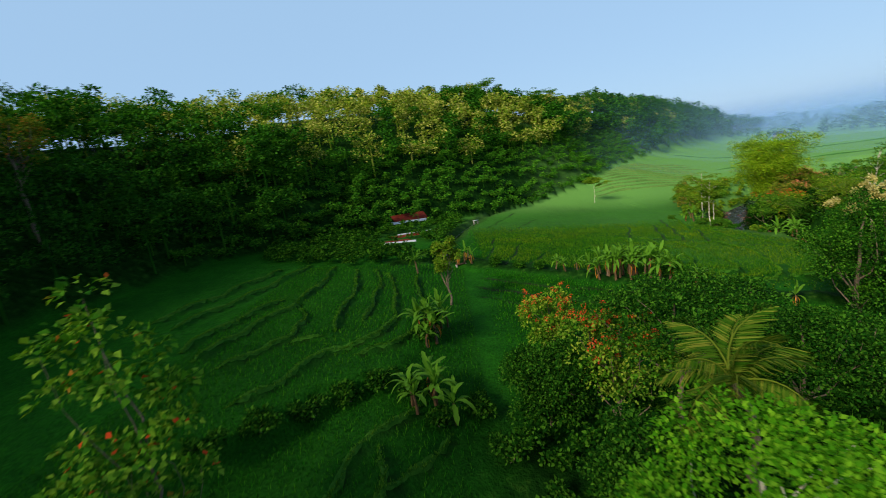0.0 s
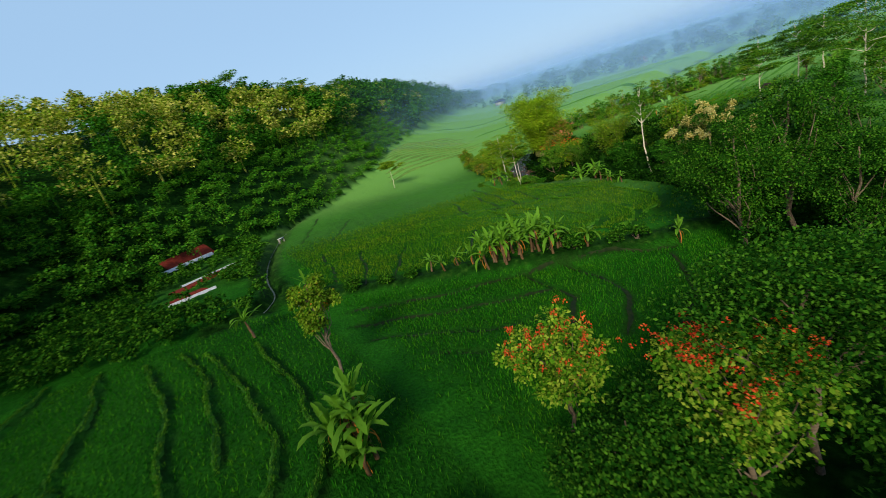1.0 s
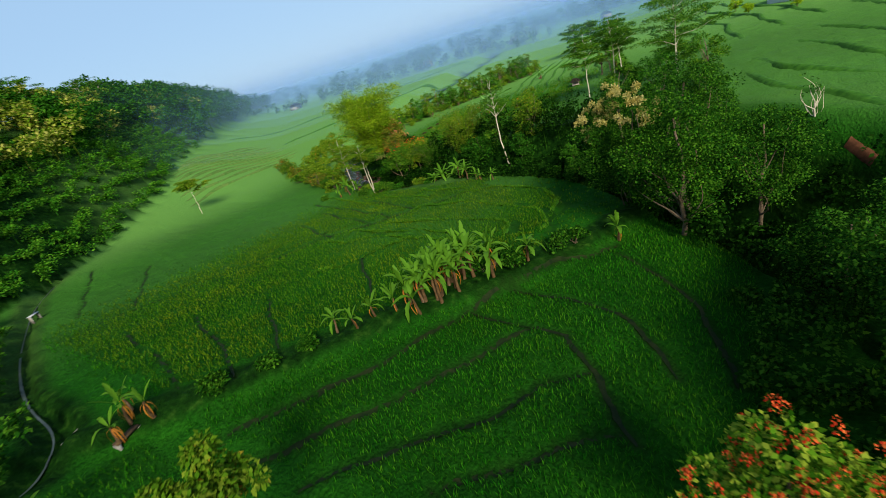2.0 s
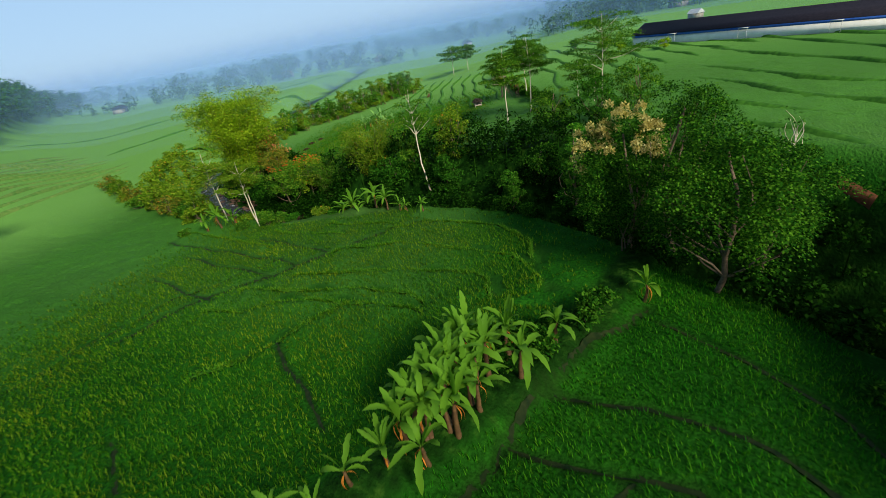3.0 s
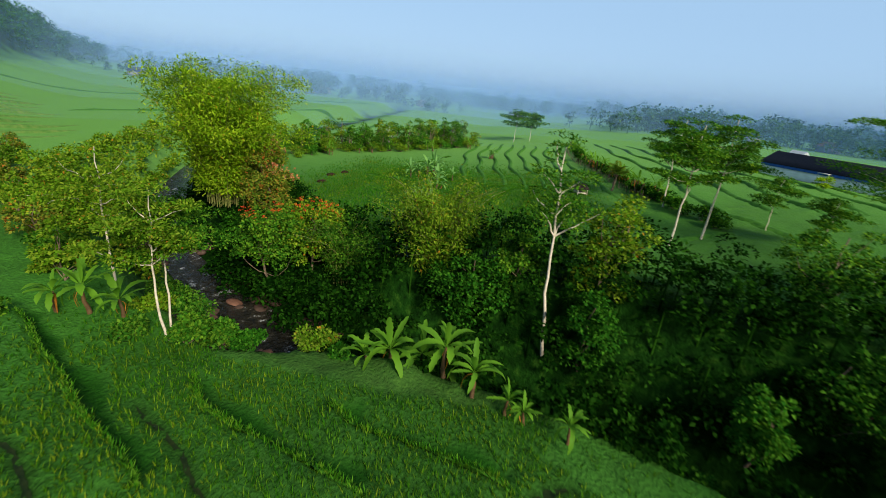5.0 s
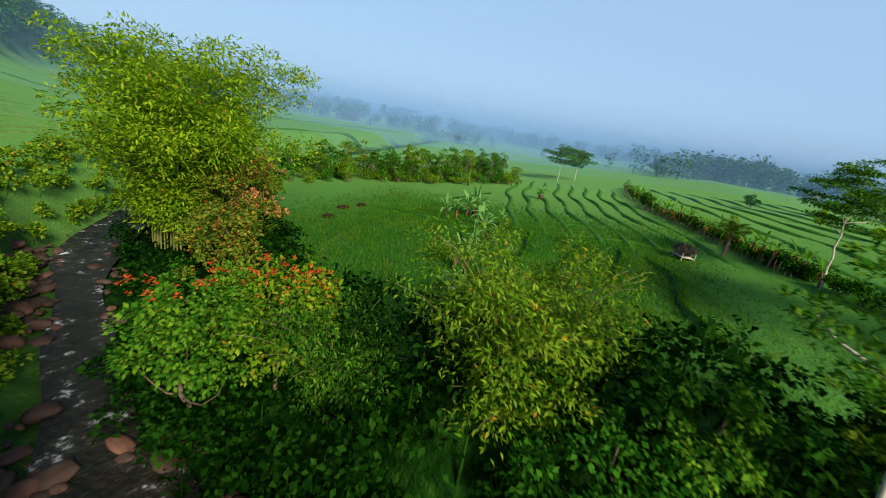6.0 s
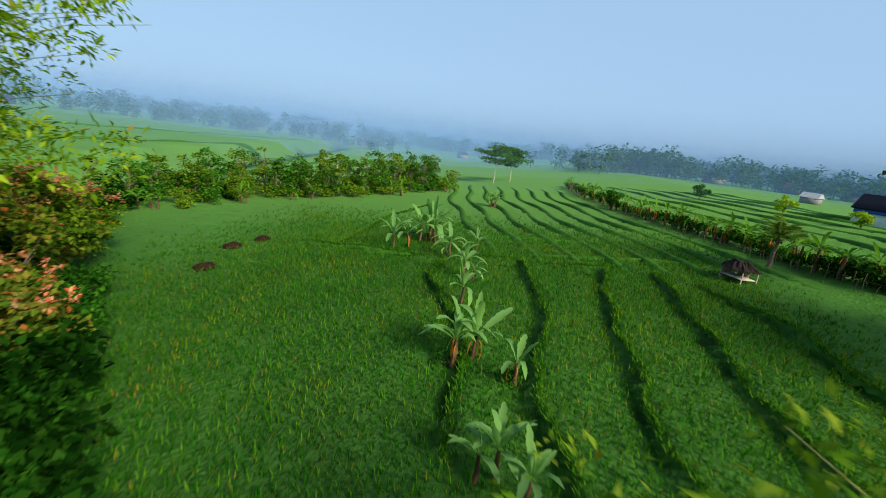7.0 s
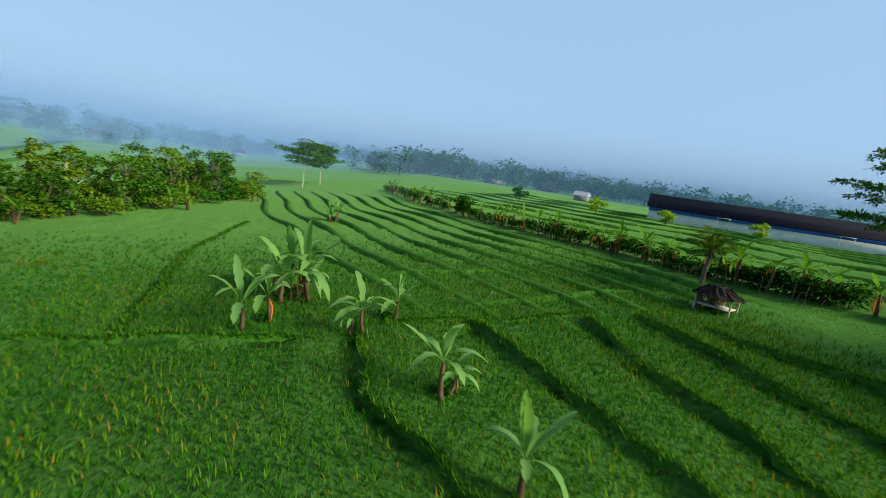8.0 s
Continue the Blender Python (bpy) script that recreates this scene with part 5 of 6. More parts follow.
broadleaf("rain_tree", 19.0, 24.0, 9.5, 5.0, "broad dark green tree with layered canopy", LEAF_DARK, clumps=72, per=193, size=0.18, low=0.4, flat=0.45, base=0.5)
broadleaf("bright_tree", 5.9, 8.2, 9.9, 3.7, "bright yellow-green leafy treetop on the slope", LEAF_LIME, bark=BARK_PALE, clumps=46, per=190, size=0.15, base=4.6, low=0.45)
broadleaf("teak_tree", -11.5, 13.2, 12.2, 2.8, "sparse young tree with pale trunk and a few red leaves", LEAF_YOUNG, bark=BARK, clumps=50, per=46, size=0.28, base=6.2, low=0.12, trunk_r=0.07)
broadleaf("yellow_tree", -1.2, 45.4, 7.8, 1.9, "slender tree with yellow-brown leafy top wrapped in climbers", LEAF_FEATHER, clumps=30, per=150, size=0.2, base=4.8, low=0.4)
for bx, by, bz, br, lf in ((50.6, 84.4, 0.2, 1.3, LEAF_ALBIZIA), (51.6, 83.0, -0.2, 1.2, LEAF_ALBIZIA), (49.6, 87.4, 0.2, 1.1, LEAF_ALBIZIA), (52.3, 81.6, -0.4, 1.0, LEAF_FOREST), (52.2, 85.2, -1.0, 1.2, LEAF_ALBIZIA), (54.6, 78.6, -0.8, 1.3, LEAF_FEATHER), (53.9, 76.6, -0.7, 0.9, LEAF_FOREST),
                           (56.6, 68.6, -1.9, 1.1, LEAF_DARK), (55.8, 66.2, -1.9, 1.0, LEAF_DARK), (54.2, 60.4, -1.2, 1.1, LEAF_DARK), (53.2, 57.0, -1.0, 1.1, LEAF_DARK), (51.5, 53.5, -0.8, 1.2, LEAF_DARK), (49.2, 50.6, -0.6, 1.2, LEAF_DARK), (57.6, 63.0, -2.6, 1.6, LEAF_FOREST), (59.0, 57.5, -2.6, 1.7, LEAF_FOREST),
                           (53.2, 86.6, -0.9, 1.5, LEAF_ALBIZIA), (54.4, 88.8, -1.4, 1.6, LEAF_ALBIZIA), (52.8, 89.6, -0.6, 1.3, LEAF_FEATHER), (55.4, 91.4, -1.4, 1.5, LEAF_ALBIZIA), (47.5, 95, 0.4, 0.9, LEAF_ALBIZIA), (53.0, 99.5, 0.0, 1.2, LEAF_FEATHER), (55.0, 103, 0.0, 1.3, LEAF_FEATHER), (57.5, 108, 0.0, 1.3, LEAF_AUTUMN), (59.5, 113, 0.0, 1.3, LEAF_FEATHER), (62, 119, 0.0, 1.3, LEAF_FEATHER), (65, 126, 0.0, 1.4, LEAF_FEATHER)):
    bush(bx, by, br, br * 1.5, "leafy bush at the rim of the gorge", lf, 12, 110, 0.2, "rim bushes", base=None if by < 71 else bz)
palm(8.2, 12.8, 7.6, "coconut palm with yellow-green fronds and a nut bunch", base=4.5, reach=3.0)
for bx, by, br in ((24.8, 49.2, 1.6), (23.6, 50.2, 1.5), (26.6, 47.4, 1.0), (28.4, 45.4, 1.5), (30, 44.2, 1.2), (25.0, 47.9, 1.3), (11, 57.4, 0.8), (8.5, 58.8, 0.9), (5.5, 60.6, 1.0), (-2.6, 37.2, 1.5), (-3.4, 35.6, 1.1), (-8.5, 27.5, 1.3), (-6.5, 29, 1.4), (-10.5, 25.4, 1.4), (-12.5, 23, 1.3), (-14.5, 20.5, 1.3), (-4.5, 28.2, 1.3), (-2.5, 25.5, 1.0), (0.5, 27, 1.4), (1.5, 22.5, 1.5)):
    bush(bx, by, br, br * 1.2, "dark leafy bush on the bank between terraces")

# ---- bananas
for bx, by, bh, bn, bd, st in ((12.9, 56.6, 1.9, 7, 1, 1), (13.8, 55.4, 1.9, 7, 1, 1), (15.2, 54.7, 2.2, 5, 4, 1), (16.3, 53.5, 2.4, 7, 1, 1),
                               (17.4, 53.0, 2.6, 7, 3, 1), (18.2, 52.2, 3.2, 8, 2, 2), (18.9, 53.0, 3.0, 8, 1, 2), (19.2, 51.3, 3.6, 8, 2, 2), (20.0, 52.4, 3.6, 9, 1, 2), (20.4, 50.7, 3.0, 8, 2, 1), (20.9, 51.7, 3.8, 9, 2, 2), (21.8, 52.3, 3.4, 8, 1, 2), (21.9, 50.8, 3.2, 8, 1, 1), (22.8, 51.4, 3.4, 8, 1, 2),
                               (18.6, 51.0, 3.4, 8, 2, 2), (22.4, 50.2, 3.8, 9, 2, 2), (24.2, 49.4, 3.2, 8, 1, 2), (17.0, 52.0, 2.8, 8, 2, 1), (23.2, 52.0, 3.4, 9, 1, 2), (25.9, 46.9, 2.7, 8, 1, 1), (23.6, 50.8, 2.8, 8, 0, 1), (32.4, 41.3, 2.6, 7, 3, 1), (-5.3, 57.0, 3.0, 9, 0, 1), (-3.2, 36.6, 3.9, 11, 2, 3), (-2.2, 38.4, 3.4, 10, 1, 2), (-2.6, 35.4, 3.2, 10, 2, 2),
                               (-4.1, 26.6, 3.2, 9, 0, 2), (-2.6, 26.6, 3.2, 9, 1, 2), (-3.0, 28.4, 3.0, 9, 1, 2), (-1.4, 25.6, 2.8, 9, 0, 1), (1.2, 63.4, 2.8, 4, 6, 2), (2.2, 62.6, 2.4, 4, 5, 1), (1.8, 64.4, 2.2, 5, 3, 1)):
    banana(bx, by, bh * (1.36 if 17 < bx < 24.5 else 1.12), bn + 1, bd, stems=st, reach=1.0, upright=14)
for bx, by, bz, bh, bd in ((54.4, 73.4, -0.9, 3.0, 1), (55.6, 72.0, -1.2, 2.8, 1), (53.6, 74.6, -0.7, 2.2, 1), (56.2, 70.3, -1.5, 2.4, 1), (54.3, 70.2, None, 2.9, 2), (53.4, 68.3, None, 2.5, 1), (52.8, 66.4, None, 1.5, 1), (52.6, 65.4, None, 1.3, 2), (52.2, 63.2, None, 1.6, 0), (50.3, 91.6, 0.2, 3.2, 4), (51.0, 89.8, -0.1, 2.6, 3), (49.6, 93.4, 0.2, 2.2, 3)):
    banana(bx, by, bh * 1.25, 12, bd, upright=2, base=bz, label="banana plant on the gorge rim with broad green leaves", reach=1.1)
for bx, by, bh, bn, bd, st in ((103.4, 92.7, 2.9, 5, 0, 1), (104.5, 91.7, 2.8, 4, 3, 1), (107.2, 91.2, 3.4, 5, 1, 2), (108.4, 90.3, 3.8, 5, 1, 3), (109.4, 90.8, 3.6, 5, 1, 2), (108.8, 91.6, 3.2, 5, 0, 1),
                               (102.3, 87.5, 2.5, 7, 0, 1), (102.6, 88.0, 1.4, 6, 0, 1), (104.0, 85.6, 2.2, 6, 1, 1), (96.1, 85.5, 2.7, 6, 0, 1), (96.4, 85.1, 1.5, 5, 2, 1), (91.2, 85.0, 2.4, 7, 0, 1),
                               (84.4, 83.6, 2.6, 6, 3, 2), (83.9, 84.3, 2.4, 7, 1, 1), (83.0, 81.6, 2.0, 4, 2, 1), (77.6, 82.0, 2.0, 7, 0, 2), (76.6, 81.2, 1.8, 7, 0, 1), (137, 86, 2.6, 8, 0, 2), (138.2, 86.8, 2.4, 8, 1, 2)):
    banana(bx, by, bh, bn + 2, bd, stems=st, label="young banana plant in the rice field, sky sheen painted into its pale leaves", upright=14, reach=1.3, sheets=SKYLIT_BLADES)
    if bd:
        bush(bx + 0.3, by + 0.2, 0.6, 0.5, "low weeds round a banana stem", LEAF_FOREST, 5, 50, 0.14, "field weeds")

# hedge of bananas and shrubs between the eastern fields
HEDGE = [(101.5, 54), (110, 57.4), (120, 59.6), (130, 62.6), (145, 66.8), (165, 69.6), (190, 71)]
hr = np.random.default_rng(55)
hp = np.array(HEDGE, float)
for k in range(84):
    u_ = (k + hr.uniform(0, 0.6)) / 84 * (len(hp) - 1.0)
    hx, hy = np.interp(u_, np.arange(len(hp)), hp[:, 0]), np.interp(u_, np.arange(len(hp)), hp[:, 1])
    if k % 2 == 0:
        banana(hx + hr.normal() * 0.4, hy + hr.normal() * 0.4, hr.uniform(2.8, 4.4), 7, int(hr.integers(2, 6)), label="banana plant with dry hanging leaves in the field hedge", group="hedge bananas")
    else:
        bush(hx, hy - 0.6, hr.uniform(1.1, 1.8), hr.uniform(1.2, 2.2), "leafy shrub in the field hedge", LEAF_DARK if k % 3 else LEAF_FOREST, 8, 60, 0.28, "hedge shrubs")
for bx, by, br in ((96, 52.5, 1.8), (98.5, 53, 1.7), (93, 50.5, 1.8), (90, 50, 1.7), (104, 54.6, 1.6), (107, 56, 1.4)):
    bush(bx, by, br, br * 1.1, "dense dark green shrub below the field hedge", LEAF_DARK, 12, 90, 0.26, "hedge shrubs")
palm(108.4, 60.6, 3.0, "short palm with drooping green fronds in the hedge", fronds=12, reach=2.2)
broadleaf("round_tree", 144, 67.6, 3.8, 1.9, "small round green tree in the hedge", LEAF_FOREST, clumps=20, per=60, size=0.3, low=0.1, group="small field trees")
broadleaf("round_tree", 141, 33.0, 3.0, 1.5, "small round yellow-green tree before the building", LEAF_BAMBOO, clumps=16, per=50, size=0.3, low=0.1, group="small field trees")
broadleaf("round_tree", 131.5, 24.0, 3.0, 1.6, "small round yellow-green tree before the building", LEAF_BAMBOO, clumps=16, per=50, size=0.3, low=0.1, group="small field trees")
broadleaf("round_tree", 155.5, 36.0, 3.6, 1.8, "small round yellow-green tree in the field", LEAF_BAMBOO, clumps=16, per=50, size=0.35, low=0.1, group="small field trees")
broadleaf("round_tree", 172, 44.0, 3.8, 2.2, "small green tree in the field", LEAF_FOREST, clumps=16, per=50, size=0.4, low=0.2, group="small field trees")

# belt of trees and bananas at the north-east field edge
BELT = [(113, 131), (124, 126), (133, 121.5), (139, 114.5), (150, 107), (160, 103), (171, 105)]
bp = np.array(BELT, float)
for k in range(66):
    u_ = (k + hr.uniform(0, 0.5)) / 66 * (len(bp) - 1.0)
    hx, hy = np.interp(u_, np.arange(len(bp)), bp[:, 0]) + hr.normal() * 3.2, np.interp(u_, np.arange(len(bp)), bp[:, 1]) + hr.normal() * 3.2
    if k % 3 == 0:
        banana(hx - 1.5, hy - 2.0, hr.uniform(2.4, 3.4), 7, 0, label="banana plant at the edge of the tree belt", group="belt bananas", stems=2)
    broadleaf("field_tree", hx + 1.5, hy + 2.0, hr.uniform(2.6, 9.0), hr.uniform(1.6, 3.4), "bushy green tree in the field belt", (LEAF_SLOPE, LEAF_FEATHER, LEAF_ALBIZIA)[k % 3], clumps=22, per=46, size=0.34, low=-0.08, group="belt trees")
for k in range(44):
    u_ = (k + hr.uniform(0, 0.6)) / 44 * (len(bp) - 1.0)
    bush(np.interp(u_, np.arange(len(bp)), bp[:, 0]) + hr.normal() * 2.5, np.interp(u_, np.arange(len(bp)), bp[:, 1]) - 1.5 + hr.normal() * 2.5, hr.uniform(1.2, 2.2), hr.uniform(1.2, 2.6), "low bush at the foot of the field belt", (LEAF_FEATHER, LEAF_SLOPE)[k % 2], 8, 55, 0.3, "belt bushes")
broadleaf("pale_tree", 138.5, 113.5, 8, 2.2, "tree with a straight white trunk in the belt", LEAF_FEATHER, bark=BARK_PALE, clumps=16, per=45, size=0.4, low=0.35)


# ---- field hut, soil beds, channel works
def field_hut(x, y):
    z = ground_at(x, y)
    thing = root("field_hut", x, y, z, "small field hut with dark shaggy thatched roof", "hut", turn=20)
    bm = bmesh.new()
    bmesh.ops.create_cone(bm, cap_ends=True, segments=14, radius1=1.8, radius2=0.7, depth=0.75)
    bmesh.ops.subdivide_edges(bm, edges=bm.edges[:], cuts=2, use_grid_fill=True)
    for v in bm.verts:
        v.co += Vector((random.uniform(-0.1, 0.1), random.uniform(-0.1, 0.1), random.uniform(-0.12, 0.12))) + Vector((0, 0, 1.55))
        v.co.y *= 0.8
    part("roof", bm, THATCH, thing, "dark shaggy thatch")
    for px_, py_ in ((-1.2, -0.8), (1.2, -0.8), (-1.2, 0.8), (1.2, 0.8)):
        part("post", (*tube([(px_, py_, -0.1), (px_, py_, 1.3)], [0.06, 0.05], 6), True), BARK_PALE, thing)
    part("wall", box(0.35, -0.82, 0.55, 1.3, 0.05, 1.1), BARK_PALE, thing, "pale bamboo wattle wall")
    part("wall", box(1.22, 0.0, 0.5, 0.05, 1.4, 1.0), BARK_PALE, thing, "pale bamboo wattle wall")
    part("platform", box(0, 0, 0.42, 2.3, 1.5, 0.08), BARK_PALE, thing)
    thing.matrix_basis = thing.matrix_basis @ Matrix.Scale(0.84, 4)
    return thing


field_hut(103.0, 65.2)


def soil_bed(x0, y0, x1, y1, width, name="soil_bed", material=RED_SOIL, label="bare red soil bed on the slope", lift=0.06, n=14):
    """A low raised strip that follows the ground."""
    u = np.linspace(0, 1, n)
    cx, cy = x0 + (x1 - x0) * u, y0 + (y1 - y0) * u
    l_ = math.hypot(x1 - x0, y1 - y0)
    nx, ny = (y1 - y0) / l_, -(x1 - x0) / l_
    rows = []
    for k, s_ in enumerate((-0.5, -0.42, 0, 0.42, 0.5)):
        px_, py_ = cx + nx * width * s_, cy + ny * width * s_
        rows.append(np.stack([px_, py_, land_height(px_, py_) + (lift + 0.14 if 0 < k < 4 else -0.15)], 1))
    v = np.concatenate(rows)
    i, j = np.meshgrid(np.arange(4), np.arange(n - 1), indexing="ij")
    f = np.stack([i * n + j, (i + 1) * n + j, (i + 1) * n + j + 1, i * n + j + 1], -1).reshape(-1, 4)
    return new(name, raw_mesh(name, v, f, material))


for x0, y0, x1, y1 in ((-12.7, 97, -5.7, 104.4), (-12.1, 84.2, -4.8, 90.5), (-12.4, 79.2, -8.2, 81.8)):
    tagged(soil_bed(x0, y0, x1, y1, 1.7), "bare red soil bed on the slope", "soil bed", "red soil beds")
tagged(soil_bed(46.6, 24.9, 44.2, 23.4, 0.6, "soil_bank", BROWN_SOIL), "bare red-brown soil bank above the gorge", "soil bank")
for x0, y0, x1, y1 in ((-10.9, 87.1, -3.1, 93.1), (-12.4, 77.8, -6.9, 80.6), (-13.2, 95.3, -5.6, 103.2)):
    tagged(soil_bed(x0, y0, x1, y1, 0.26, "plastic_sheet", SHEET_WHITE, lift=0.16), "long strip of white plastic sheeting over a soil bed", "plastic sheet", "plastic sheets")


def channel_gate():
    thing = root("channel_weir", -0.6, 67.8, 4.4, "small concrete weir with low walls across the stream", "weir", turn=25)
    part("sill", box(0, 0, 0.3, 2.2, 0.16, 0.4), CONCRETE, thing)
    part("wing_wall", box(-1.05, -0.8, 0.3, 0.14, 1.6, 0.5), CONCRETE, thing)
    part("wing_wall", box(1.05, 0.6, 0.3, 0.14, 1.2, 0.5), CONCRETE, thing)
    culvert = root("culvert", 0.6, 62.9, 4.3, "old concrete culvert with a pale top slab", "culvert", turn=15)
    part("slab", box(0, 0, 0.6, 1.5, 0.5, 0.12), MUD, culvert)
    part("pier", box(-0.7, 0, 0.2, 0.18, 0.5, 0.7), CONCRETE, culvert)
    part("pier", box(0.7, 0, 0.2, 0.18, 0.5, 0.7), CONCRETE, culvert)
    gate = root("sluice_gate", 5.6, 100.3, ground_at(5.6, 100.3), "small sluice shelter with white tin top by the stream", "sluice gate", turn=30)
    part("top", box(0, 0, 0.8, 1.2, 0.6, 0.06), TIN, gate)
    part("post", box(-0.5, 0, 0.35, 0.1, 0.4, 0.9), CONCRETE, gate)
    part("post", box(0.5, 0, 0.35, 0.1, 0.4, 0.9), CONCRETE, gate)


channel_gate()

# ---- grassy banks between the long paddies beyond the near fields
def grassy_bank(line, width, height, label="grassy bank between long paddies"):
    pts = np.array(line, float)
    n = max(16, int(np.hypot(*(pts[-1] - pts[0])) / 1.5))
    t = np.linspace(0, len(pts) - 1, n)
    cx, cy = np.interp(t, np.arange(len(pts)), pts[:, 0]), np.interp(t, np.arange(len(pts)), pts[:, 1])
    wob = 0.5 * np.sin(cx * 0.21 + cy * 0.13)
    dx, dy = np.gradient(cx), np.gradient(cy)
    s_ = np.hypot(dx, dy)
    nx, ny = dy / s_, -dx / s_
    rows = []
    ends = np.clip(np.minimum(np.arange(n), np.arange(n)[::-1]) / 5, 0, 1)
    for off, up in ((-0.6, -0.35), (-0.28, 0.75), (0.0, 1.0), (0.28, 0.75), (0.6, -0.35)):
        px_, py_ = cx + nx * (off * width + wob), cy + ny * (off * width + wob)
        rows.append(np.stack([px_, py_, land_height(px_, py_) + np.minimum(up, 1.0) * height * 1.05 * (0.8 + 0.3 * np.sin(cx * 0.3 + cy * 0.2 + off)) * (ends if up > 0 else 1.0) - 0.05], 1))
    i, j = np.meshgrid(np.arange(4), np.arange(n - 1), indexing="ij")
    f = np.stack([i * n + j, (i + 1) * n + j, (i + 1) * n + j + 1, i * n + j + 1], -1).reshape(-1, 4)
    return tagged(new("field_bank", raw_mesh("field_bank", np.concatenate(rows), f, BANK_GRASS, True)), label, "bank", kind="structure")


BANK_GRASS = plain_material("bank_grass", (0.015, 0.075, 0.006), (0.05, 0.16, 0.014), 1.4, 0.9, 0.0, 0.8)
for k in range(7):
    o = 6.5 * k
    grassy_bank([(96 + k * 4, 47 - o), (130, 50 - o), (165, 58 - o * 0.9), (200, 64 - o * 0.8)], 1.3, 0.45)
for line in ([(52, 10), (63, 15.7), (70, 19.2), (92, 27)], [(60, 3), (72, 10.5), (78.8, 15.6), (102, 23)], [(66, -3), (82, 4.4), (95.5, 9.3), (122, 17)], [(75, -5), (92, -1.2), (111, 1.1), (140, 8)], [(80, -13), (100, -9), (125, -4)], [(48, 22), (55, 25.5), (62, 29), (74, 33)], [(58, 19.5), (66, 24), (71, 28.4), (82, 32)]):
    grassy_bank(line, 1.4, 0.5)
def beside(line, off, lo, hi):
    """A line that runs off metres to the right of a stretch of another."""
    p = np.array(line, float)
    way = unit(np.gradient(p, axis=0))
    q = p + off * np.stack([way[:, 1], -way[:, 0]], 1)
    u = np.linspace(lo, hi, 9)
    return [(np.interp(v, np.arange(len(p)), q[:, 0]), np.interp(v, np.arange(len(p)), q[:, 1])) for v in u]


for k in range(8):
    grassy_bank(beside(HEDGE, -4.2 - 3.3 * k, 0.25 + 0.1 * k, 5.6), 0.95, 0.42, "grassy bank along a narrow rice terrace")
for line in ([(104, 86.5), (106.5, 80), (107.5, 70), (106, 63)], [(113, 87), (113.5, 80), (114.5, 71)]):
    grassy_bank(line, 0.8, 0.3, "low cross bank between narrow rice terraces")
BANK_DRY = plain_material("bank_dry_grass", (0.04, 0.13, 0.02), (0.12, 0.19, 0.045), 1.4, 0.9, 0.0, 0.8)
for k in range(11):
    fx, fy = 44 + 2.4 * k, 138 + 5.2 * k
    b_ = grassy_bank([(fx, fy), (fx + 9, fy + 4.2), (fx + 21, fy + 8.6), (fx + 34, fy + 11.5), (fx + 45 + 3 * (k % 3), fy + 14)], 1.1, 0.6, "dry yellowish grass bank between far terraces")
    b_.data.materials[0] = BANK_DRY
for line in ([(95, 150), (150, 140), (220, 150)], [(110, 185), (180, 180), (260, 170)], [(120, 235), (200, 225), (300, 200)], [(90, 48), (84, 54), (78, 60)], [(86, 40), (100, 48)]):
    grassy_bank(line, 1.8, 0.5)

# ---- river stones
sr = np.random.default_rng(88)
bm_ = bmesh.new()
bmesh.ops.create_icosphere(bm_, subdivisions=2, radius=0.5)
for v in bm_.verts:
    v.co *= 1 + 0.25 * noise.noise(v.co * 2.3)
    v.co.z *= 0.65
boulder = bpy.data.meshes.new("river_stone")
bm_.to_mesh(boulder)
bm_.free()
boulder.materials.append(STONE)
boulder.polygons.foreach_set("use_smooth", np.ones(len(boulder.polygons), bool))
rp = np.array(RIVER, float)
heaps = sr.uniform(3.0, 6.0, 26)
for k in range(380):
    t_ = heaps[int(sr.integers(0, 26))] + sr.normal() * 0.06
    sx, sy = np.interp(t_, np.arange(len(rp)), rp[:, 0]), np.interp(t_, np.arange(len(rp)), rp[:, 1])
    side_ = -1.0 if sr.random() < 0.75 else 1.0
    off = side_ * (4.6 - 3.6 * sr.random() ** 1.6)
    ob = new("river_stone", boulder)
    s_ = 0.28 + 0.9 * sr.random() ** 2.2 + (0.8 if sr.random() < 0.05 else 0.0)
    px_, py_ = sx + off * 0.9, sy - off * 0.42
    ob.matrix_basis = pose(px_, py_, max(-4.42, ground_at(px_, py_)), sr.uniform(-20, 20), sr.uniform(-15, 15), sr.uniform(0, 360)) @ Matrix.Diagonal((s_ * sr.uniform(0.9, 1.9), s_ * sr.uniform(0.8, 1.3), s_ * sr.uniform(0.7, 1.2), 1))
    tagged(ob, "rounded reddish-grey boulder in the river", "stone", "river stones")


# ---- far houses
RUST_ROOF = plain_material("rust_roof", (0.10, 0.05, 0.035), (0.20, 0.11, 0.08), 1.0, 0.8)


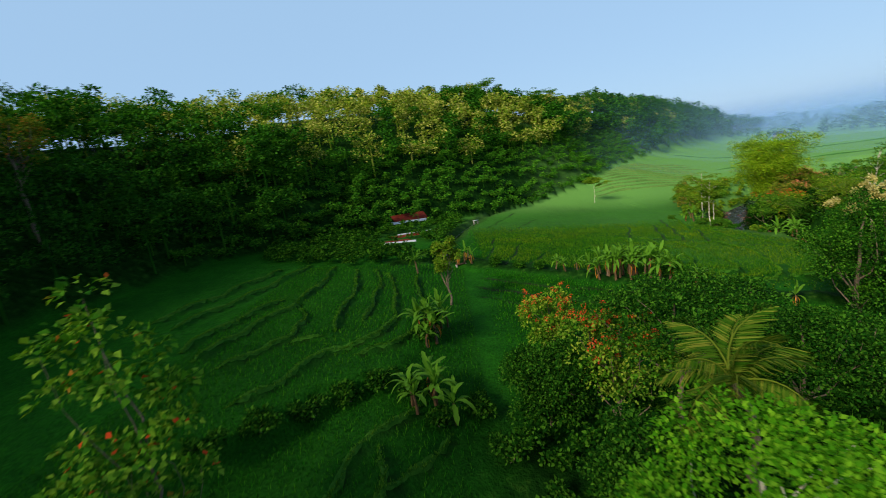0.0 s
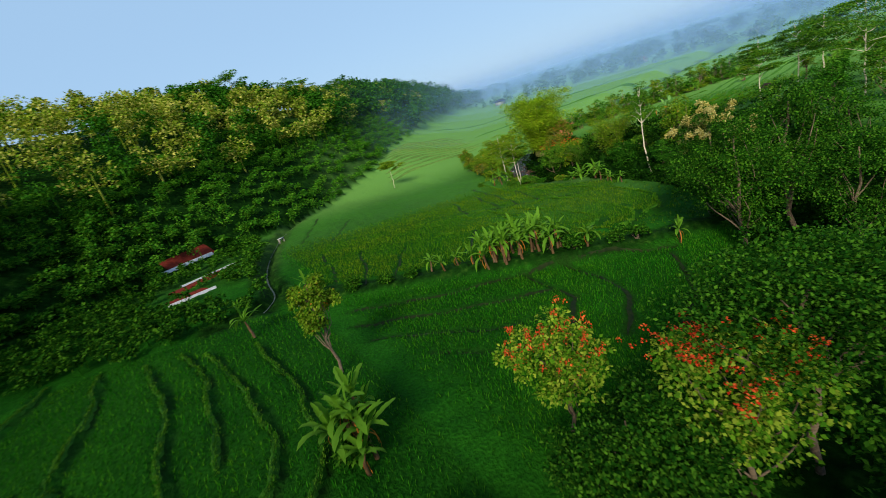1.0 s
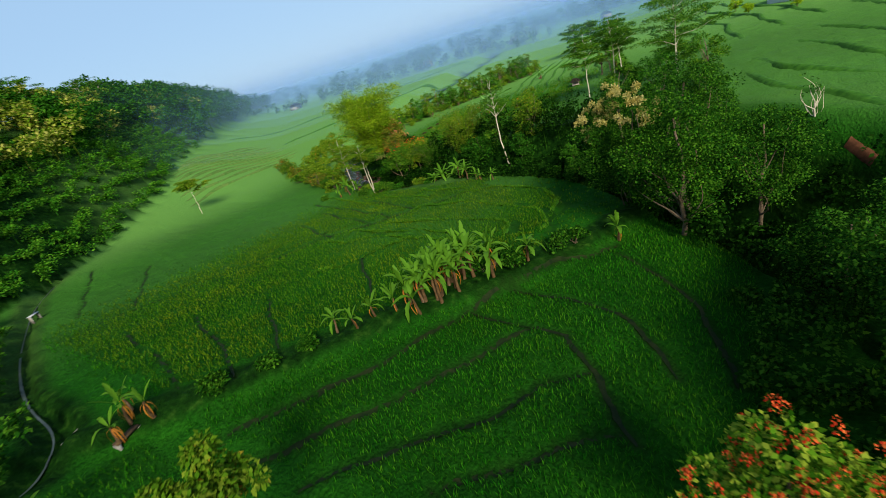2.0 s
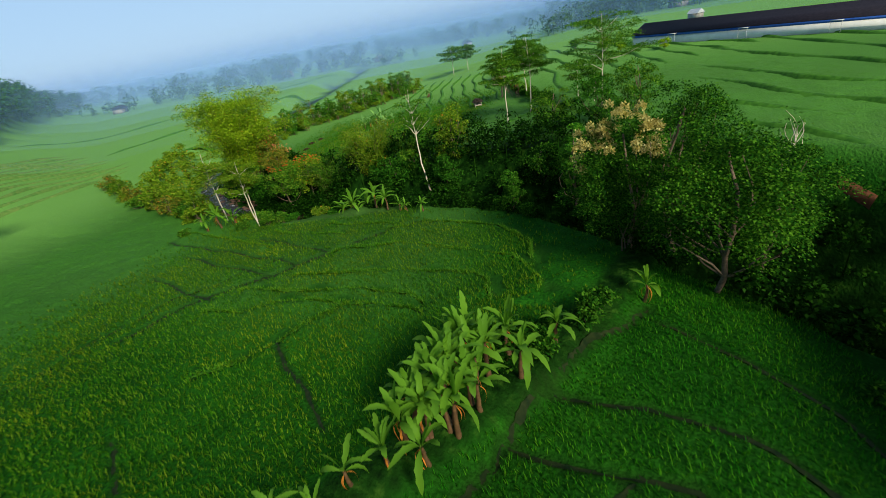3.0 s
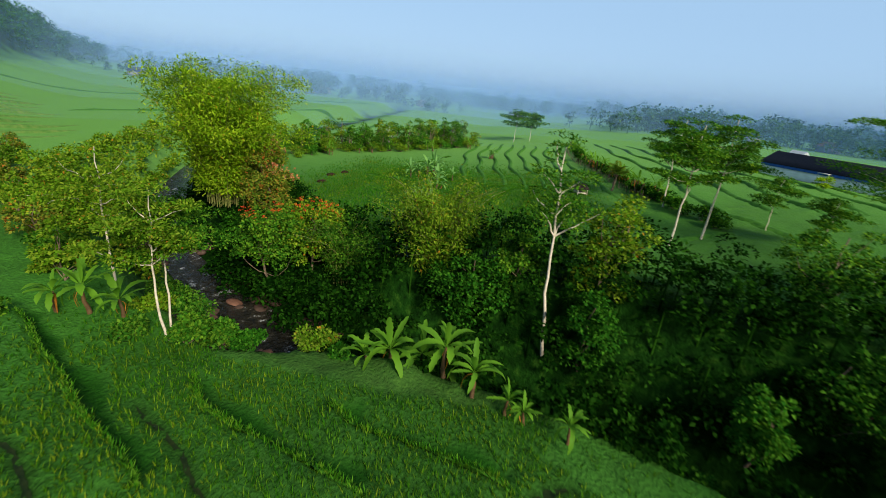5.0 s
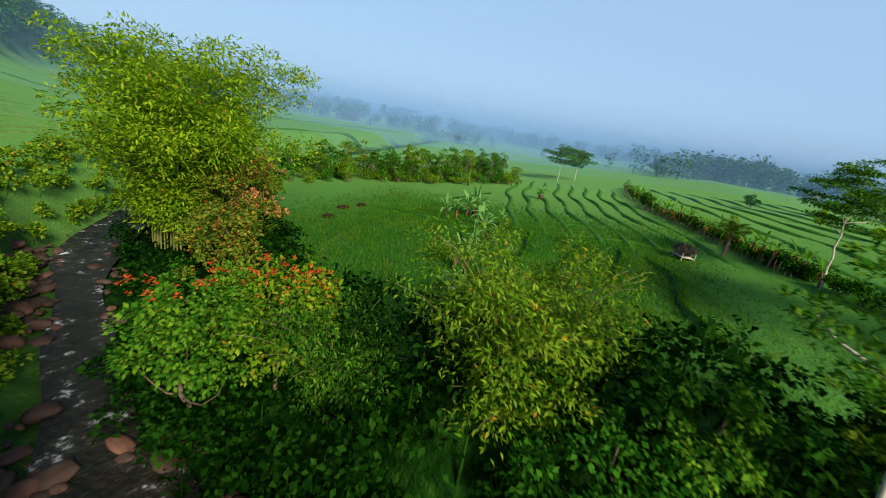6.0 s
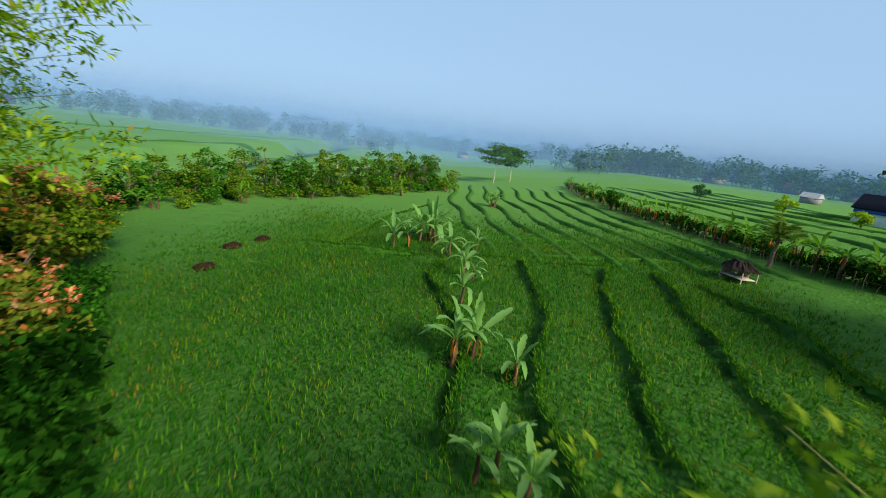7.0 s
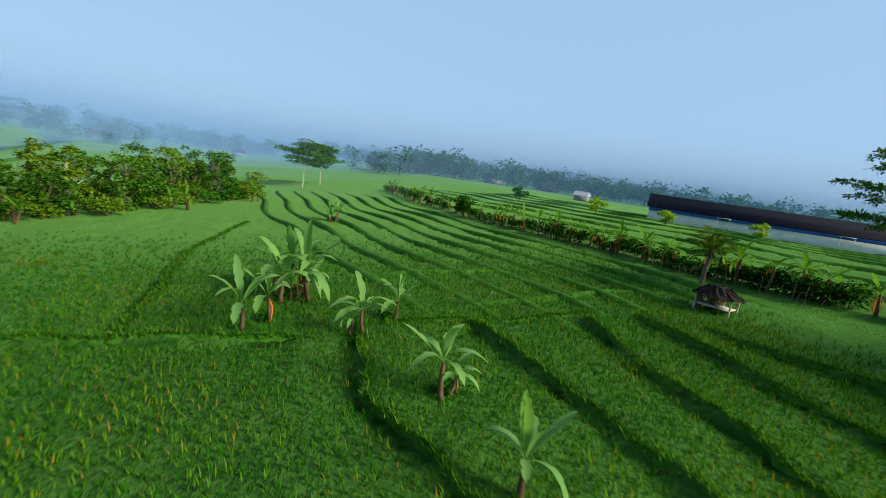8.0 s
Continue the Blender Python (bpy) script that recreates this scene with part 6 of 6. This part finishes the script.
def far_house(x, y, turn, length=9.0, wide=6.0, roof=ROOF_TILE, label="far small house with pale walls and pitched roof"):
    thing = root("house", x, y, ground_at(x, y), label, "house", "far houses", turn)
    part("wall", box(0, 0, 1.5, length, wide, 3.2), CONCRETE, thing)
    v = np.array([(sx * (length / 2 + 0.5), sy * (wide / 2 + 0.6), 2.9) for sx in (-1, 1) for sy in (-1, 1)] + [(-length / 2 - 0.5, 0, 5.2), (length / 2 + 0.5, 0, 5.2)])
    bm = bmesh.new()
    vs_ = [bm.verts.new(p) for p in v]
    for q in ((0, 2, 5, 4), (3, 1, 4, 5), (1, 0, 4), (2, 3, 5), (0, 1, 3, 2)):
        bm.faces.new([vs_[i] for i in q])
    part("roof", bm, roof, thing)
    for wx in (-0.3, 0.05, 0.35):
        part("window", box(wx * length, -wide / 2 - 0.02, 1.6, 1.1, 0.1, 1.1), ROOF_TILE, thing)
    return thing


for hx, hy, ht, hroof in ((318, -14, 30, ROOF_TILE), (312, -48, 10, RUST_ROOF), (318, -78, -20, ROOF_TILE), (330, 24, 15, RUST_ROOF), (284, -104, 40, ROOF_TILE), (352, 270, 60, RUST_ROOF), (262, 352, 20, ROOF_TILE), (396, 205, 0, RUST_ROOF), (412, 130, 30, ROOF_TILE)):
    far_house(hx, hy, ht, roof=hroof)
far_house(212, 0, 35, 7.0, 5.0, TIN, "small white house with pale tin roof beyond the fields").scale = (0.62, 0.62, 0.62)

# ---- straw heaps in the eastern field
HEAP = plain_material("rotten_straw", (0.012, 0.007, 0.004), (0.045, 0.02, 0.012), 7.0, 0.95, 0.0, 0.9)


def straw_heap(x, y, wide, high):
    rng = np.random.default_rng(int(x * 10))
    bm = bmesh.new()
    bmesh.ops.create_icosphere(bm, subdivisions=3, radius=1.0)
    for v in bm.verts:
        v.co *= 1 + 0.3 * noise.noise(v.co * 2.1 + Vector((x, y, 0)))
        v.co = Vector((v.co.x * wide, v.co.y * wide * 0.75, max(v.co.z, -0.2) * high))
    thing = root("straw_heap", x, y, ground_at(x, y) + 0.05, "low heap of dark rotting straw among the rice", "straw heap", "straw heaps")
    part("mound", bm, HEAP, thing)
    n_ = 90
    a = rng.uniform(0, 2 * np.pi, n_)
    r_ = wide * rng.uniform(0.2, 1.0, n_)
    at = np.stack([np.cos(a) * r_, np.sin(a) * r_ * 0.75, high * (1 - (r_ / wide) ** 2) + 0.02], 1)
    way = np.stack([np.cos(a) + rng.normal(size=n_) * 0.5, np.sin(a) + rng.normal(size=n_) * 0.5, rng.uniform(-0.2, 0.5, n_)], 1)
    part("straw", leaves(at, way, np.tile([[0, 0, 1.0]], (n_, 1)), rng.uniform(0.2, 0.45, n_), 0.03), HEAP, thing)


for hx, hy, hw, hh_ in ((99.4, 105.6, 0.9, 0.3), (102.8, 105.0, 0.8, 0.28), (93.2, 103.4, 0.85, 0.3)):
    straw_heap(hx, hy, hw, hh_)


# ---- stake fence along the banana hedge
def stake_fence(line, off, gap):
    pts = np.array(beside(line, off, 0.1, 5.2), float)
    seg = np.concatenate([[0], np.cumsum(np.hypot(*np.diff(pts, axis=0).T))])
    rng = np.random.default_rng(17)
    thing = root("stake_fence", *pts[0], ground_at(*pts[0]), "rough fence of thin pale stakes along the banana hedge", "fence")
    base = np.array([*pts[0], ground_at(*pts[0])])
    meshes = [raw_mesh("stake", *tube(bent(rng, (0, 0, -0.2), (rng.normal() * 0.08, rng.normal() * 0.08, h_), 0.04, 4), np.linspace(0.03, 0.02, 4), 5), BARK, True) for h_ in (0.8, 1.1, 1.4, 0.7)]
    top = []
    for k in range(int(seg[-1] / gap)):
        u = k * gap + rng.uniform(-0.5, 0.5)
        p = np.array([np.interp(u, seg, pts[:, 0]), np.interp(u, seg, pts[:, 1])])
        q = np.array([*p, ground_at(*p)]) - base
        part("stake", meshes[int(rng.integers(0, 4))], None, thing).matrix_basis = Matrix.Translation(q) @ Euler((0, 0, rng.uniform(0, 6))).to_matrix().to_4x4()
        if k % 4 == 0:
            top.append(q + np.array([0, 0, 0.8]))
    part("wire", (*tube(np.array(top), np.full(len(top), 0.008), 4), True), BARK, thing)


stake_fence(HEDGE, -1.7, 0.75)
